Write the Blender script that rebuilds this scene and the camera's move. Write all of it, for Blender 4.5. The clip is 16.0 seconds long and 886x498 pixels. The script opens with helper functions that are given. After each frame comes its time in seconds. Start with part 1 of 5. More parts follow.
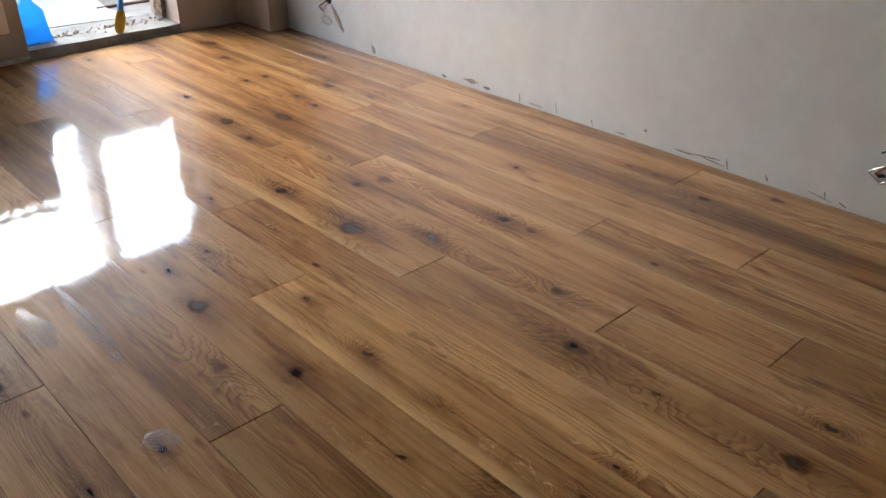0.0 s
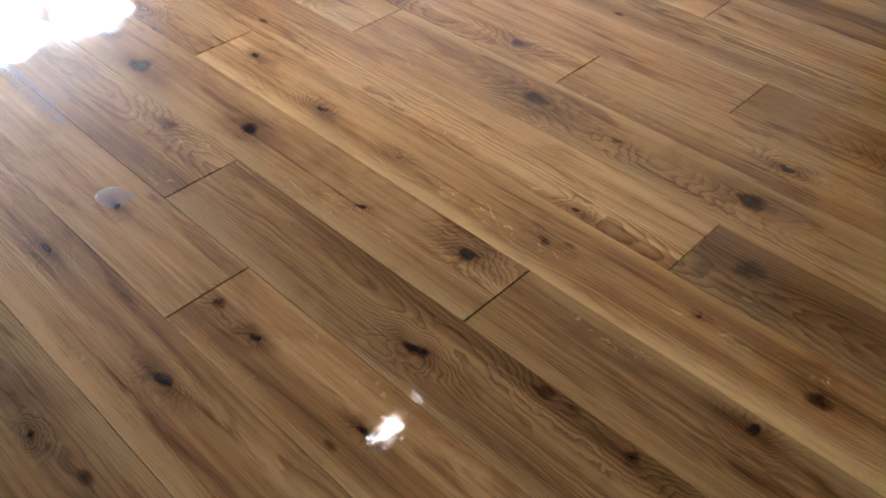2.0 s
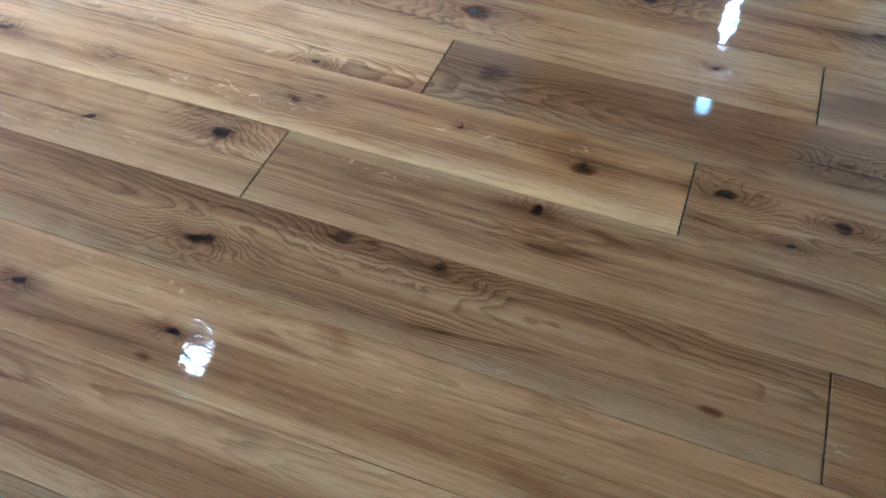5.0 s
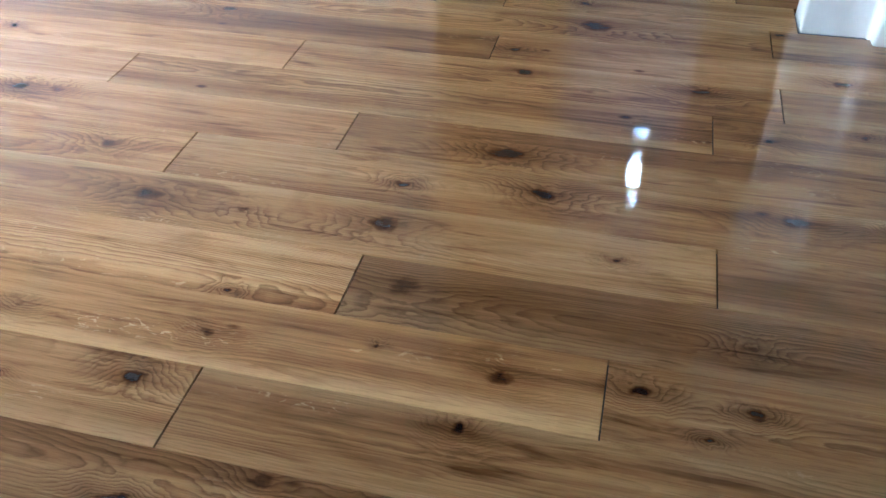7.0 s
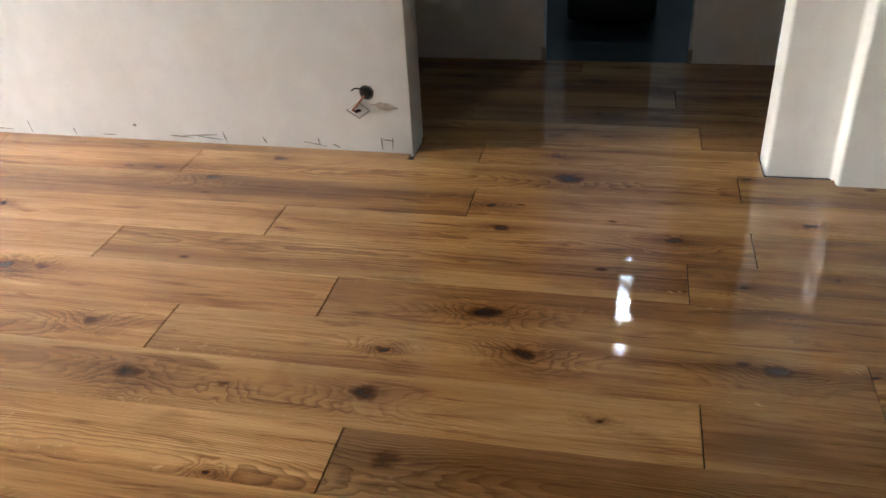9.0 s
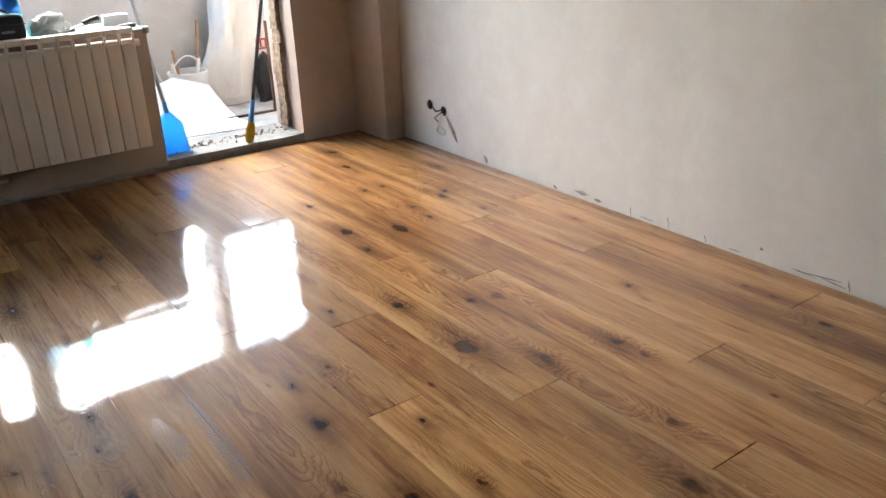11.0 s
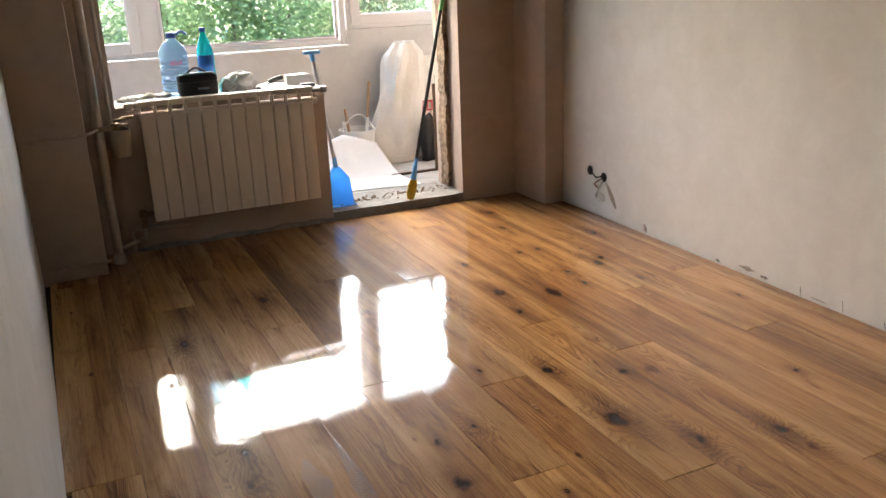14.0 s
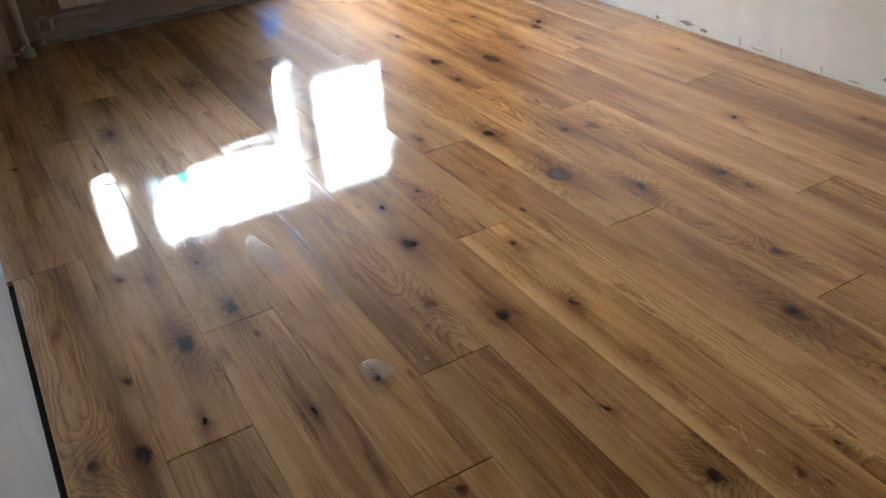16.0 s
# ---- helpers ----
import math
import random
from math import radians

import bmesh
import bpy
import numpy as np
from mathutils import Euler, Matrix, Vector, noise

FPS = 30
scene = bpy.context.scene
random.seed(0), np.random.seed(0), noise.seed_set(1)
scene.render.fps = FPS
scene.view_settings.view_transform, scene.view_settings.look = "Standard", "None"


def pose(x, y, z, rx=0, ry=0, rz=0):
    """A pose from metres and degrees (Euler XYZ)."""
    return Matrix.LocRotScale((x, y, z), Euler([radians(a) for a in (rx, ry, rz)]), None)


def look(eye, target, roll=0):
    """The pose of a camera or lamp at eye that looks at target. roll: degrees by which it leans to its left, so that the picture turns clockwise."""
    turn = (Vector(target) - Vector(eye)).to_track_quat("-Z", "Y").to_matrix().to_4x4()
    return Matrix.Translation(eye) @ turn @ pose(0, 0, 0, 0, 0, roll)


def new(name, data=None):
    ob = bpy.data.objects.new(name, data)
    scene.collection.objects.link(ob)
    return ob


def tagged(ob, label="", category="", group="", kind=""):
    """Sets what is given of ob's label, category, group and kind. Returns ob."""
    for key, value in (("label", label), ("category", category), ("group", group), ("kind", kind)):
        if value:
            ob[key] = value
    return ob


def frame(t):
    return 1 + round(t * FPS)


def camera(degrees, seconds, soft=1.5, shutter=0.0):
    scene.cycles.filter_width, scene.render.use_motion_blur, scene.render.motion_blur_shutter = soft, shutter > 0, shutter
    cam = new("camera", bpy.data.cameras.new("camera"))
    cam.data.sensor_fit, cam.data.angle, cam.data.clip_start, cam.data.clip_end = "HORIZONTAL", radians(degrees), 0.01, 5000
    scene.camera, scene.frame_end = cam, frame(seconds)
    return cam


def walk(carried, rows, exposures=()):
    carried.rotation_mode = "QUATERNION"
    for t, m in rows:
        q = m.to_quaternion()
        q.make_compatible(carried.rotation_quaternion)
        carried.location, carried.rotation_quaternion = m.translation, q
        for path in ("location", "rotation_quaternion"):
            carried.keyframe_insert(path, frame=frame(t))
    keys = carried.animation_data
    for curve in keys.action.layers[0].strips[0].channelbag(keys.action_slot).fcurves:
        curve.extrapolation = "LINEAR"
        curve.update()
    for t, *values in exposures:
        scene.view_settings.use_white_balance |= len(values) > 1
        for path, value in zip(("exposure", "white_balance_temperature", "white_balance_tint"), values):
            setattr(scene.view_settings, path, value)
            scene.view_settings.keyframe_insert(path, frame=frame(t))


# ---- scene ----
import collections

cam = camera(56.0, 16.0)
PATH = [
    (0, (0.19, 0.267, 1.244), (1.379, 1.557, 0.284), -0.3),
    (0.5, (0.205, 0.26, 1.236), (1.385, 1.51, 0.214), -0.2),
    (1, (0.196, 0.259, 1.182), (1.328, 1.423, 0.014), 0.2),
    (1.5, (0.191, 0.257, 1.163), (1.272, 1.349, -0.117), 0.7),
    (2, (0.184, 0.258, 1.145), (1.235, 1.27, -0.223), 0.4),
    (2.5, (0.163, 0.275, 1.13), (1.221, 1.139, -0.332), -1.1),
    (3, (0.106, 0.265, 1.068), (1.253, 0.927, -0.431), -1.1),
    (3.2, (0.108, 0.257, 1.058), (1.257, 0.835, -0.473), -0.7),
    (5.3, (0.131, 0.251, 1.085), (1.35, 0.682, -0.441), 0.6),
    (5.5, (0.155, 0.238, 1.109), (1.408, 0.691, -0.382), -0.6),
    (6, (0.178, 0.239, 1.153), (1.562, 0.668, -0.226), -0.9),
    (6.5, (0.203, 0.236, 1.174), (1.654, 0.628, -0.146), -0.8),
    (7, (0.219, 0.238, 1.176), (1.704, 0.615, -0.11), -0.8),
    (7.5, (0.226, 0.232, 1.184), (1.728, 0.6, -0.083), -1.5),
    (8, (0.245, 0.218, 1.207), (1.799, 0.56, -0.004), -2.6),
    (8.5, (0.267, 0.208, 1.237), (1.912, 0.519, 0.143), -2.9),
    (9, (0.268, 0.205, 1.248), (1.931, 0.606, 0.212), -3.1),
    (9.5, (0.251, 0.221, 1.256), (1.814, 0.983, 0.267), -3.5),
    (10, (0.219, 0.269, 1.256), (1.58, 1.434, 0.367), -3.0),
    (10.2, (0.192, 0.288, 1.284), (1.477, 1.546, 0.409), -2.8),
    (12.3, (0.126, 0.272, 1.422), (0.949, 2.01, 0.872), -0.6),
    (12.5, (0.11, 0.266, 1.434), (0.914, 2.033, 0.949), -0.5),
    (13, (0.094, 0.303, 1.504), (0.864, 2.107, 1.111), -0.8),
    (13.5, (0.115, 0.292, 1.48), (0.877, 2.094, 1.068), -1.5),
    (14, (0.134, 0.302, 1.38), (0.922, 2.032, 0.758), -2.3),
    (14.5, (0.148, 0.315, 1.31), (0.937, 1.942, 0.455), -2.7),
    (15, (0.147, 0.309, 1.282), (0.92, 1.882, 0.32), -3.0),
    (15.5, (0.15, 0.307, 1.272), (0.907, 1.845, 0.242), -3.9),
    (16, (0.137, 0.314, 1.258), (0.932, 1.808, 0.193), -4.5),
]
EXPOSURES = [(0, 3.95, 5300, 7), (2, 4.8, 5000, 6), (3.2, 4.95, 4100, 0), (5.5, 5.65, 3750, 0), (7, 5.3, 4200, 3), (8, 5.0, 4900, 7), (9, 4.8, 5500, 8), (10, 4.4, 5000, 4), (12.5, 3.75, 6200, 12), (13.5, 3.6, 6200, 13), (14.5, 3.75, 6050, 9), (16, 3.98, 5300, 5)]
walk(cam, [(t, look(eye, target, roll)) for t, eye, target, roll in PATH], EXPOSURES)


# ---- light ----
world = bpy.data.worlds.new("overcast_sky")
scene.world = world
world.use_nodes = True
wn = world.node_tree.nodes
sky = wn.new("ShaderNodeTexSky")
sky.sky_type = "NISHITA"
sky.sun_disc = False
sky.sun_elevation = radians(32)
sky.sun_rotation = radians(350)
sky.air_density = 1.0
sky.dust_density = 4.0
wn["Background"].inputs["Strength"].default_value = 0.15
world.node_tree.links.new(sky.outputs["Color"], wn["Background"].inputs["Color"])

sun = new("sun", bpy.data.lights.new("sun", "SUN"))
sun.data.energy = 0.5
sun.data.angle = radians(120)
sun.data.color = (1.0, 0.985, 0.96)
sun.matrix_world = look((-1.7, 10, 6.6), (0, 0, 0))

# ---- materials ----


def material(name, colour, rough=0.6, metal=0.0, grain=0.0, scale=20.0, bump=0.0, bump_scale=60.0, tint=None, coat=0.0):
    """A principled surface with a two-scale colour variation and fine relief."""
    m = bpy.data.materials.new(name)
    m.use_nodes = True
    n, l = m.node_tree.nodes, m.node_tree.links
    p = n["Principled BSDF"]
    p.inputs["Roughness"].default_value = rough
    p.inputs["Metallic"].default_value = metal
    p.inputs["Coat Weight"].default_value = coat
    c = (*colour, 1)
    geo = n.new("ShaderNodeNewGeometry")
    if grain:
        a, b = n.new("ShaderNodeTexNoise"), n.new("ShaderNodeTexNoise")
        a.inputs["Scale"].default_value, b.inputs["Scale"].default_value = scale, scale * 0.12
        a.inputs["Detail"].default_value, b.inputs["Detail"].default_value = 5, 3
        for t in (a, b):
            l.new(geo.outputs["Position"], t.inputs["Vector"])
        s = n.new("ShaderNodeMath")
        l.new(a.outputs["Fac"], s.inputs[0])
        l.new(b.outputs["Fac"], s.inputs[1])
        ramp = n.new("ShaderNodeValToRGB")
        t = tint or tuple(v * (1 - grain) for v in colour)
        ramp.color_ramp.elements[0].position, ramp.color_ramp.elements[1].position = 0.36, 0.64
        ramp.color_ramp.elements[0].color, ramp.color_ramp.elements[1].color = (*t, 1), c
        half = n.new("ShaderNodeMath")
        half.operation = "MULTIPLY"
        half.inputs[1].default_value = 0.5
        l.new(s.outputs[0], half.inputs[0])
        l.new(half.outputs[0], ramp.inputs["Fac"])
        l.new(ramp.outputs["Color"], p.inputs["Base Color"])
    else:
        p.inputs["Base Color"].default_value = c
    if bump:
        t, bm_ = n.new("ShaderNodeTexNoise"), n.new("ShaderNodeBump")
        t.inputs["Scale"].default_value, t.inputs["Detail"].default_value = bump_scale, 6
        l.new(geo.outputs["Position"], t.inputs["Vector"])
        bm_.inputs["Strength"].default_value, bm_.inputs["Distance"].default_value = bump, 0.01
        l.new(t.outputs["Fac"], bm_.inputs["Height"])
        l.new(bm_.outputs["Normal"], p.inputs["Normal"])
    return m


def plaster_material(name, light, dark):
    """Skim-coated wall: trowel sweeps, faint blotches, thin scratches in the relief."""
    m = bpy.data.materials.new(name)
    m.use_nodes = True
    n, l = m.node_tree.nodes, m.node_tree.links
    p = n["Principled BSDF"]
    p.inputs["Roughness"].default_value = 0.75
    geo = n.new("ShaderNodeNewGeometry")
    warp = n.new("ShaderNodeTexNoise")
    warp.inputs["Scale"].default_value = 1.6
    warp.inputs["Detail"].default_value = 4
    warp.inputs["Distortion"].default_value = 1.4
    stretch = n.new("ShaderNodeMapping")
    stretch.inputs["Scale"].default_value = (1.0, 1.5, 0.8)
    l.new(geo.outputs["Position"], stretch.inputs["Vector"])
    l.new(stretch.outputs["Vector"], warp.inputs["Vector"])
    fine = n.new("ShaderNodeTexNoise")
    fine.inputs["Scale"].default_value = 9
    fine.inputs["Detail"].default_value = 8
    fine.inputs["Distortion"].default_value = 0.6
    l.new(geo.outputs["Position"], fine.inputs["Vector"])
    mix = n.new("ShaderNodeMath")
    mix.operation = "MULTIPLY_ADD"
    mix.inputs[1].default_value = 0.45
    l.new(fine.outputs["Fac"], mix.inputs[0])
    half = n.new("ShaderNodeMath")
    half.operation = "MULTIPLY"
    half.inputs[1].default_value = 0.55
    l.new(warp.outputs["Fac"], half.inputs[0])
    l.new(half.outputs[0], mix.inputs[2])
    ramp = n.new("ShaderNodeValToRGB")
    ramp.color_ramp.elements[0].position, ramp.color_ramp.elements[1].position = 0.34, 0.66
    ramp.color_ramp.elements[0].color, ramp.color_ramp.elements[1].color = (*dark, 1), (*light, 1)
    l.new(mix.outputs[0], ramp.inputs["Fac"])
    l.new(ramp.outputs["Color"], p.inputs["Base Color"])
    b = n.new("ShaderNodeBump")
    b.inputs["Strength"].default_value, b.inputs["Distance"].default_value = 0.12, 0.01
    l.new(mix.outputs[0], b.inputs["Height"])
    l.new(b.outputs["Normal"], p.inputs["Normal"])
    return m


def oak_material(knots):
    """Lacquered oak for one row of boards: cathedral grain bent round its knots, pores and a glossy wet coat; a board's tone is its object colour. knots: (across, along, radius, darkness)."""
    m = bpy.data.materials.new("lacquered_oak")
    m.use_nodes = True
    n, l = m.node_tree.nodes, m.node_tree.links
    p = n["Principled BSDF"]

    def math_(op, a, b=None, c=None):
        q = n.new("ShaderNodeMath")
        q.operation = op
        for i, v in enumerate((a, b, c)):
            if v is None:
                continue
            if isinstance(v, (int, float)):
                q.inputs[i].default_value = v
            else:
                l.new(v, q.inputs[i])
        return q.outputs[0]

    def noise_(vec, scale, detail=3, distortion=0.0, rough=0.5):
        q = n.new("ShaderNodeTexNoise")
        q.inputs["Scale"].default_value, q.inputs["Detail"].default_value = scale, detail
        q.inputs["Distortion"].default_value, q.inputs["Roughness"].default_value = distortion, rough
        l.new(vec, q.inputs["Vector"])
        return q.outputs["Fac"]

    def scaled(vec, s):
        q = n.new("ShaderNodeVectorMath")
        q.operation = "MULTIPLY"
        l.new(vec, q.inputs[0])
        q.inputs[1].default_value = s
        return q.outputs["Vector"]

    def ramp_(fac, stops):
        q = n.new("ShaderNodeValToRGB")
        e = q.color_ramp.elements
        while len(e) < len(stops):
            e.new(0.5)
        for el, (pos, col) in zip(e, stops):
            el.position, el.color = pos, (*col, 1)
        l.new(fac, q.inputs["Fac"])
        return q.outputs["Color"]

    def mix_(kind, fac, a, b):
        q = n.new("ShaderNodeMix")
        q.data_type, q.blend_type = "RGBA", kind
        if isinstance(fac, (int, float)):
            q.inputs[0].default_value = fac
        else:
            l.new(fac, q.inputs[0])
        for i, v in ((6, a), (7, b)):
            if isinstance(v, tuple):
                q.inputs[i].default_value = (*v, 1)
            else:
                l.new(v, q.inputs[i])
        return q.outputs[2]

    geo, info = n.new("ShaderNodeNewGeometry"), n.new("ShaderNodeObjectInfo")
    pos = geo.outputs["Position"]
    # Each board is cut from another part of the log.
    comb = n.new("ShaderNodeCombineXYZ")
    l.new(math_("MULTIPLY", info.outputs["Random"], 37.0), comb.inputs["X"])
    l.new(math_("MULTIPLY", info.outputs["Random"], 91.0), comb.inputs["Y"])
    l.new(math_("MULTIPLY", info.outputs["Random"], 53.0), comb.inputs["Z"])
    shift = n.new("ShaderNodeVectorMath")
    l.new(pos, shift.inputs[0])
    l.new(comb.outputs["Vector"], shift.inputs[1])
    board = shift.outputs["Vector"]

    # Knots: a ragged dark eye, a wide soft flame along the grain, and the swirl that bends the rings.
    ragged = math_("MULTIPLY", math_("SUBTRACT", noise_(pos, 38, 4, 0.4, 0.6), 0.5), 1.5)
    bend = n.new("ShaderNodeTexNoise")
    bend.inputs["Scale"].default_value, bend.inputs["Detail"].default_value = 22, 3
    l.new(pos, bend.inputs["Vector"])
    centred = n.new("ShaderNodeVectorMath")
    centred.operation = "MULTIPLY_ADD"
    l.new(bend.outputs["Color"], centred.inputs[0])
    centred.inputs[1].default_value = (0.036, 0.055, 0.0)
    centred.inputs[2].default_value = (-0.018, -0.0275, 0.0)
    bent = n.new("ShaderNodeVectorMath")
    l.new(pos, bent.inputs[0])
    l.new(centred.outputs["Vector"], bent.inputs[1])
    eyes, flames, swirl = None, None, None
    for x, y, r, dark in knots:
        q = n.new("ShaderNodeVectorMath")
        q.operation = "SUBTRACT"
        l.new(bent.outputs["Vector"], q.inputs[0])
        q.inputs[1].default_value = (x, y, 0.0)

        def bell(ax, ay, gain):
            ln = n.new("ShaderNodeVectorMath")
            ln.operation = "DOT_PRODUCT"
            sc = scaled(q.outputs["Vector"], (1 / ax, 1 / ay, 0.0))
            l.new(sc, ln.inputs[0])
            l.new(sc, ln.inputs[1])
            return math_("MULTIPLY", math_("POWER", 2.718, math_("MULTIPLY", ln.outputs["Value"], -1.0)), gain)

        e, f, w = bell(r * 0.62, r * 1.0, dark), bell(r * 1.3, r * 4.6, dark), bell(r * 2.3, r * 4.4, 0.5 + 0.5 * dark)
        eyes = e if eyes is None else math_("MAXIMUM", eyes, e)
        flames = f if flames is None else math_("MAXIMUM", flames, f)
        swirl = w if swirl is None else math_("ADD", swirl, w)
    # Small stray pin knots.
    v = n.new("ShaderNodeTexVoronoi")
    v.inputs["Scale"].default_value = 1.0
    v.inputs["Randomness"].default_value = 1.0
    l.new(scaled(board, (5.2, 2.4, 0.0)), v.inputs["Vector"])
    pin = math_("POWER", 2.718, math_("MULTIPLY", math_("MULTIPLY", v.outputs["Distance"], v.outputs["Distance"]), -420.0))
    eyes = math_("MAXIMUM", eyes, math_("MULTIPLY", pin, 0.62))
    eyes = math_("ADD", eyes, math_("MULTIPLY", ragged, math_("MULTIPLY", eyes, 0.9)))

    # Growth rings: arched contours down each board, bent round the knots.
    sep = n.new("ShaderNodeSeparateXYZ")
    l.new(pos, sep.inputs[0])
    rnd = info.outputs["Random"]
    raw = math_("SUBTRACT", math_("FRACT", math_("MULTIPLY", sep.outputs["X"], 1 / 0.19)), 0.5)
    across = math_("ADD", raw, math_("MULTIPLY", math_("SUBTRACT", math_("FRACT", math_("MULTIPLY", rnd, 7.31)), 0.5), 0.9))
    wander = noise_(scaled(board, (6.0, 0.9, 1.0)), 1.0, 3, 0.3)
    jitter = math_("MULTIPLY", math_("SUBTRACT", noise_(scaled(board, (45, 14, 1)), 1.0, 3), 0.5), 1.1)
    arch = math_("MULTIPLY", math_("MULTIPLY", across, across), 36.0)
    field = math_("ADD", arch, math_("MULTIPLY", wander, 13.0))
    field = math_("ADD", field, math_("MULTIPLY", math_("MULTIPLY", sep.outputs["Y"], 5.0), math_("SUBTRACT", math_("FRACT", math_("MULTIPLY", rnd, 13.7)), 0.5)))
    field = math_("ADD", math_("ADD", field, jitter), math_("MULTIPLY", swirl, 6.5))
    saw = math_("FRACT", field)
    rings = math_("MULTIPLY", math_("POWER", saw, 2.4), math_("MINIMUM", math_("MULTIPLY", math_("SUBTRACT", 1.0, saw), 7.0), 1.0))
    flat_sawn = math_("FRACT", math_("MULTIPLY", rnd, 3.77))
    zone = noise_(scaled(board, (9.0, 1.3, 1.0)), 1.0, 2)
    zone = ramp_(math_("ADD", math_("MULTIPLY_ADD", flat_sawn, 0.22, math_("MULTIPLY", zone, 0.85)), math_("MULTIPLY", swirl, 0.30)), [(0.44, (0.10, 0.10, 0.10)), (0.66, (1, 1, 1))])
    pores = noise_(scaled(board, (420, 11, 1)), 1.0, 4, 0.2, 0.7)
    fibre = noise_(scaled(board, (95, 1.6, 1)), 1.0, 6, 0.4, 0.65)
    broad = noise_(scaled(board, (9, 0.7, 1)), 1.0, 3, 0.5)
    cloud = noise_(scaled(board, (9, 3.4, 1)), 1.0, 5, 0.8)
    streak = noise_(scaled(board, (26, 2.2, 1)), 1.0, 5, 0.9, 0.6)

    tone = ramp_(math_("MULTIPLY_ADD", fibre, 0.34, math_("MULTIPLY", broad, 0.66)),
                 [(0.33, (0.178, 0.081, 0.024)), (0.44, (0.312, 0.157, 0.051)), (0.54, (0.432, 0.236, 0.083)), (0.68, (0.590, 0.366, 0.148))])
    # Pale sapwood along one edge of some boards.
    side = math_("SUBTRACT", math_("MULTIPLY", math_("GREATER_THAN", math_("FRACT", math_("MULTIPLY", rnd, 11.3)), 0.5), 2.0), 1.0)
    sap = math_("ADD", math_("MULTIPLY", raw, side), math_("MULTIPLY", math_("SUBTRACT", noise_(scaled(board, (4, 1.2, 1)), 1.0, 3), 0.5), 0.5))
    sap = math_("MULTIPLY", ramp_(sap, [(0.24, (0, 0, 0)), (0.46, (0.62, 0.62, 0.62))]), math_("GREATER_THAN", math_("FRACT", math_("MULTIPLY", rnd, 5.9)), 0.45))
    tone = mix_("MIX", sap, tone, (0.57, 0.355, 0.145))
    darkring = mix_("MULTIPLY", math_("MULTIPLY", math_("MULTIPLY", rings, 0.85), zone), tone, (0.22, 0.135, 0.08))
    pored = mix_("MULTIPLY", ramp_(pores, [(0.52, (0, 0, 0)), (0.70, (0.6, 0.6, 0.6))]), darkring, (0.42, 0.33, 0.25))
    streaked = mix_("MULTIPLY", ramp_(streak, [(0.57, (0, 0, 0)), (0.72, (0.9, 0.9, 0.9))]), pored, (0.36, 0.25, 0.16))
    clouded = mix_("MULTIPLY", ramp_(cloud, [(0.54, (0, 0, 0)), (0.74, (0.65, 0.65, 0.65))]), streaked, (0.52, 0.42, 0.33))
    # Medullary flecks across the grain.
    fleck = noise_(scaled(board, (60, 26, 1)), 1.0, 3, 1.6)
    patch = ramp_(noise_(scaled(board, (11, 1.4, 1)), 1.0, 2), [(0.60, (0, 0, 0)), (0.70, (0.8, 0.8, 0.8))])
    clouded = mix_("MIX", math_("MULTIPLY", ramp_(fleck, [(0.60, (0, 0, 0)), (0.68, (0.7, 0.7, 0.7))]), patch), clouded, (0.60, 0.40, 0.19))
    toned = mix_("MULTIPLY", 1.0, clouded, info.outputs["Color"])
    flamed = mix_("MULTIPLY", math_("MULTIPLY", flames, math_("ADD", 0.55, math_("MULTIPLY", cloud, 0.6))), toned, (0.34, 0.22, 0.13))
    eye = ramp_(eyes, [(0.14, (1, 1, 1)), (0.34, (0.52, 0.42, 0.34)), (0.58, (0.22, 0.145, 0.095)), (0.92, (0.09, 0.058, 0.042))])
    colour = mix_("MULTIPLY", 1.0, flamed, eye)
    l.new(colour, p.inputs["Base Color"])

    # The coat: smooth, with dull patches where it is drying.
    dull = ramp_(noise_(pos, 1.7, 4, 0.8), [(0.40, (0.004, 0.004, 0.004)), (0.74, (0.020, 0.020, 0.020))])
    l.new(dull, p.inputs["Coat Roughness"])
    p.inputs["Coat Weight"].default_value = 1.0
    p.inputs["Coat IOR"].default_value = 1.6
    p.inputs["Roughness"].default_value = 0.45
    p.inputs["Specular IOR Level"].default_value = 0.06
    p.inputs["IOR"].default_value = 1.5
    b1, b2 = n.new("ShaderNodeBump"), n.new("ShaderNodeBump")
    b1.inputs["Strength"].default_value, b1.inputs["Distance"].default_value = 0.45, 0.0006
    b2.inputs["Strength"].default_value, b2.inputs["Distance"].default_value = 0.06, 0.003
    grainy = math_("ADD", math_("MULTIPLY", rings, 0.8), pores)
    l.new(grainy, b1.inputs["Height"])
    l.new(noise_(scaled(board, (7, 3, 1)), 1.0, 2), b2.inputs["Height"])
    l.new(b2.outputs["Normal"], b1.inputs["Normal"])
    l.new(b1.outputs["Normal"], p.inputs["Normal"])
    b3 = n.new("ShaderNodeBump")
    b3.inputs["Strength"].default_value, b3.inputs["Distance"].default_value = 0.10, 0.0006
    crinkle = math_("ADD", math_("MULTIPLY", noise_(scaled(pos, (1, 0.6, 1)), 110, 2), 2.1), math_("MULTIPLY", noise_(pos, 34, 3), 0.9))
    l.new(math_("ADD", math_("MULTIPLY_ADD", fibre, 0.8, math_("MULTIPLY", math_("MULTIPLY", rings, zone), 1.6)), crinkle), b3.inputs["Height"])
    l.new(b2.outputs["Normal"], b3.inputs["Normal"])
    l.new(b3.outputs["Normal"], p.inputs["Coat Normal"])
    return m


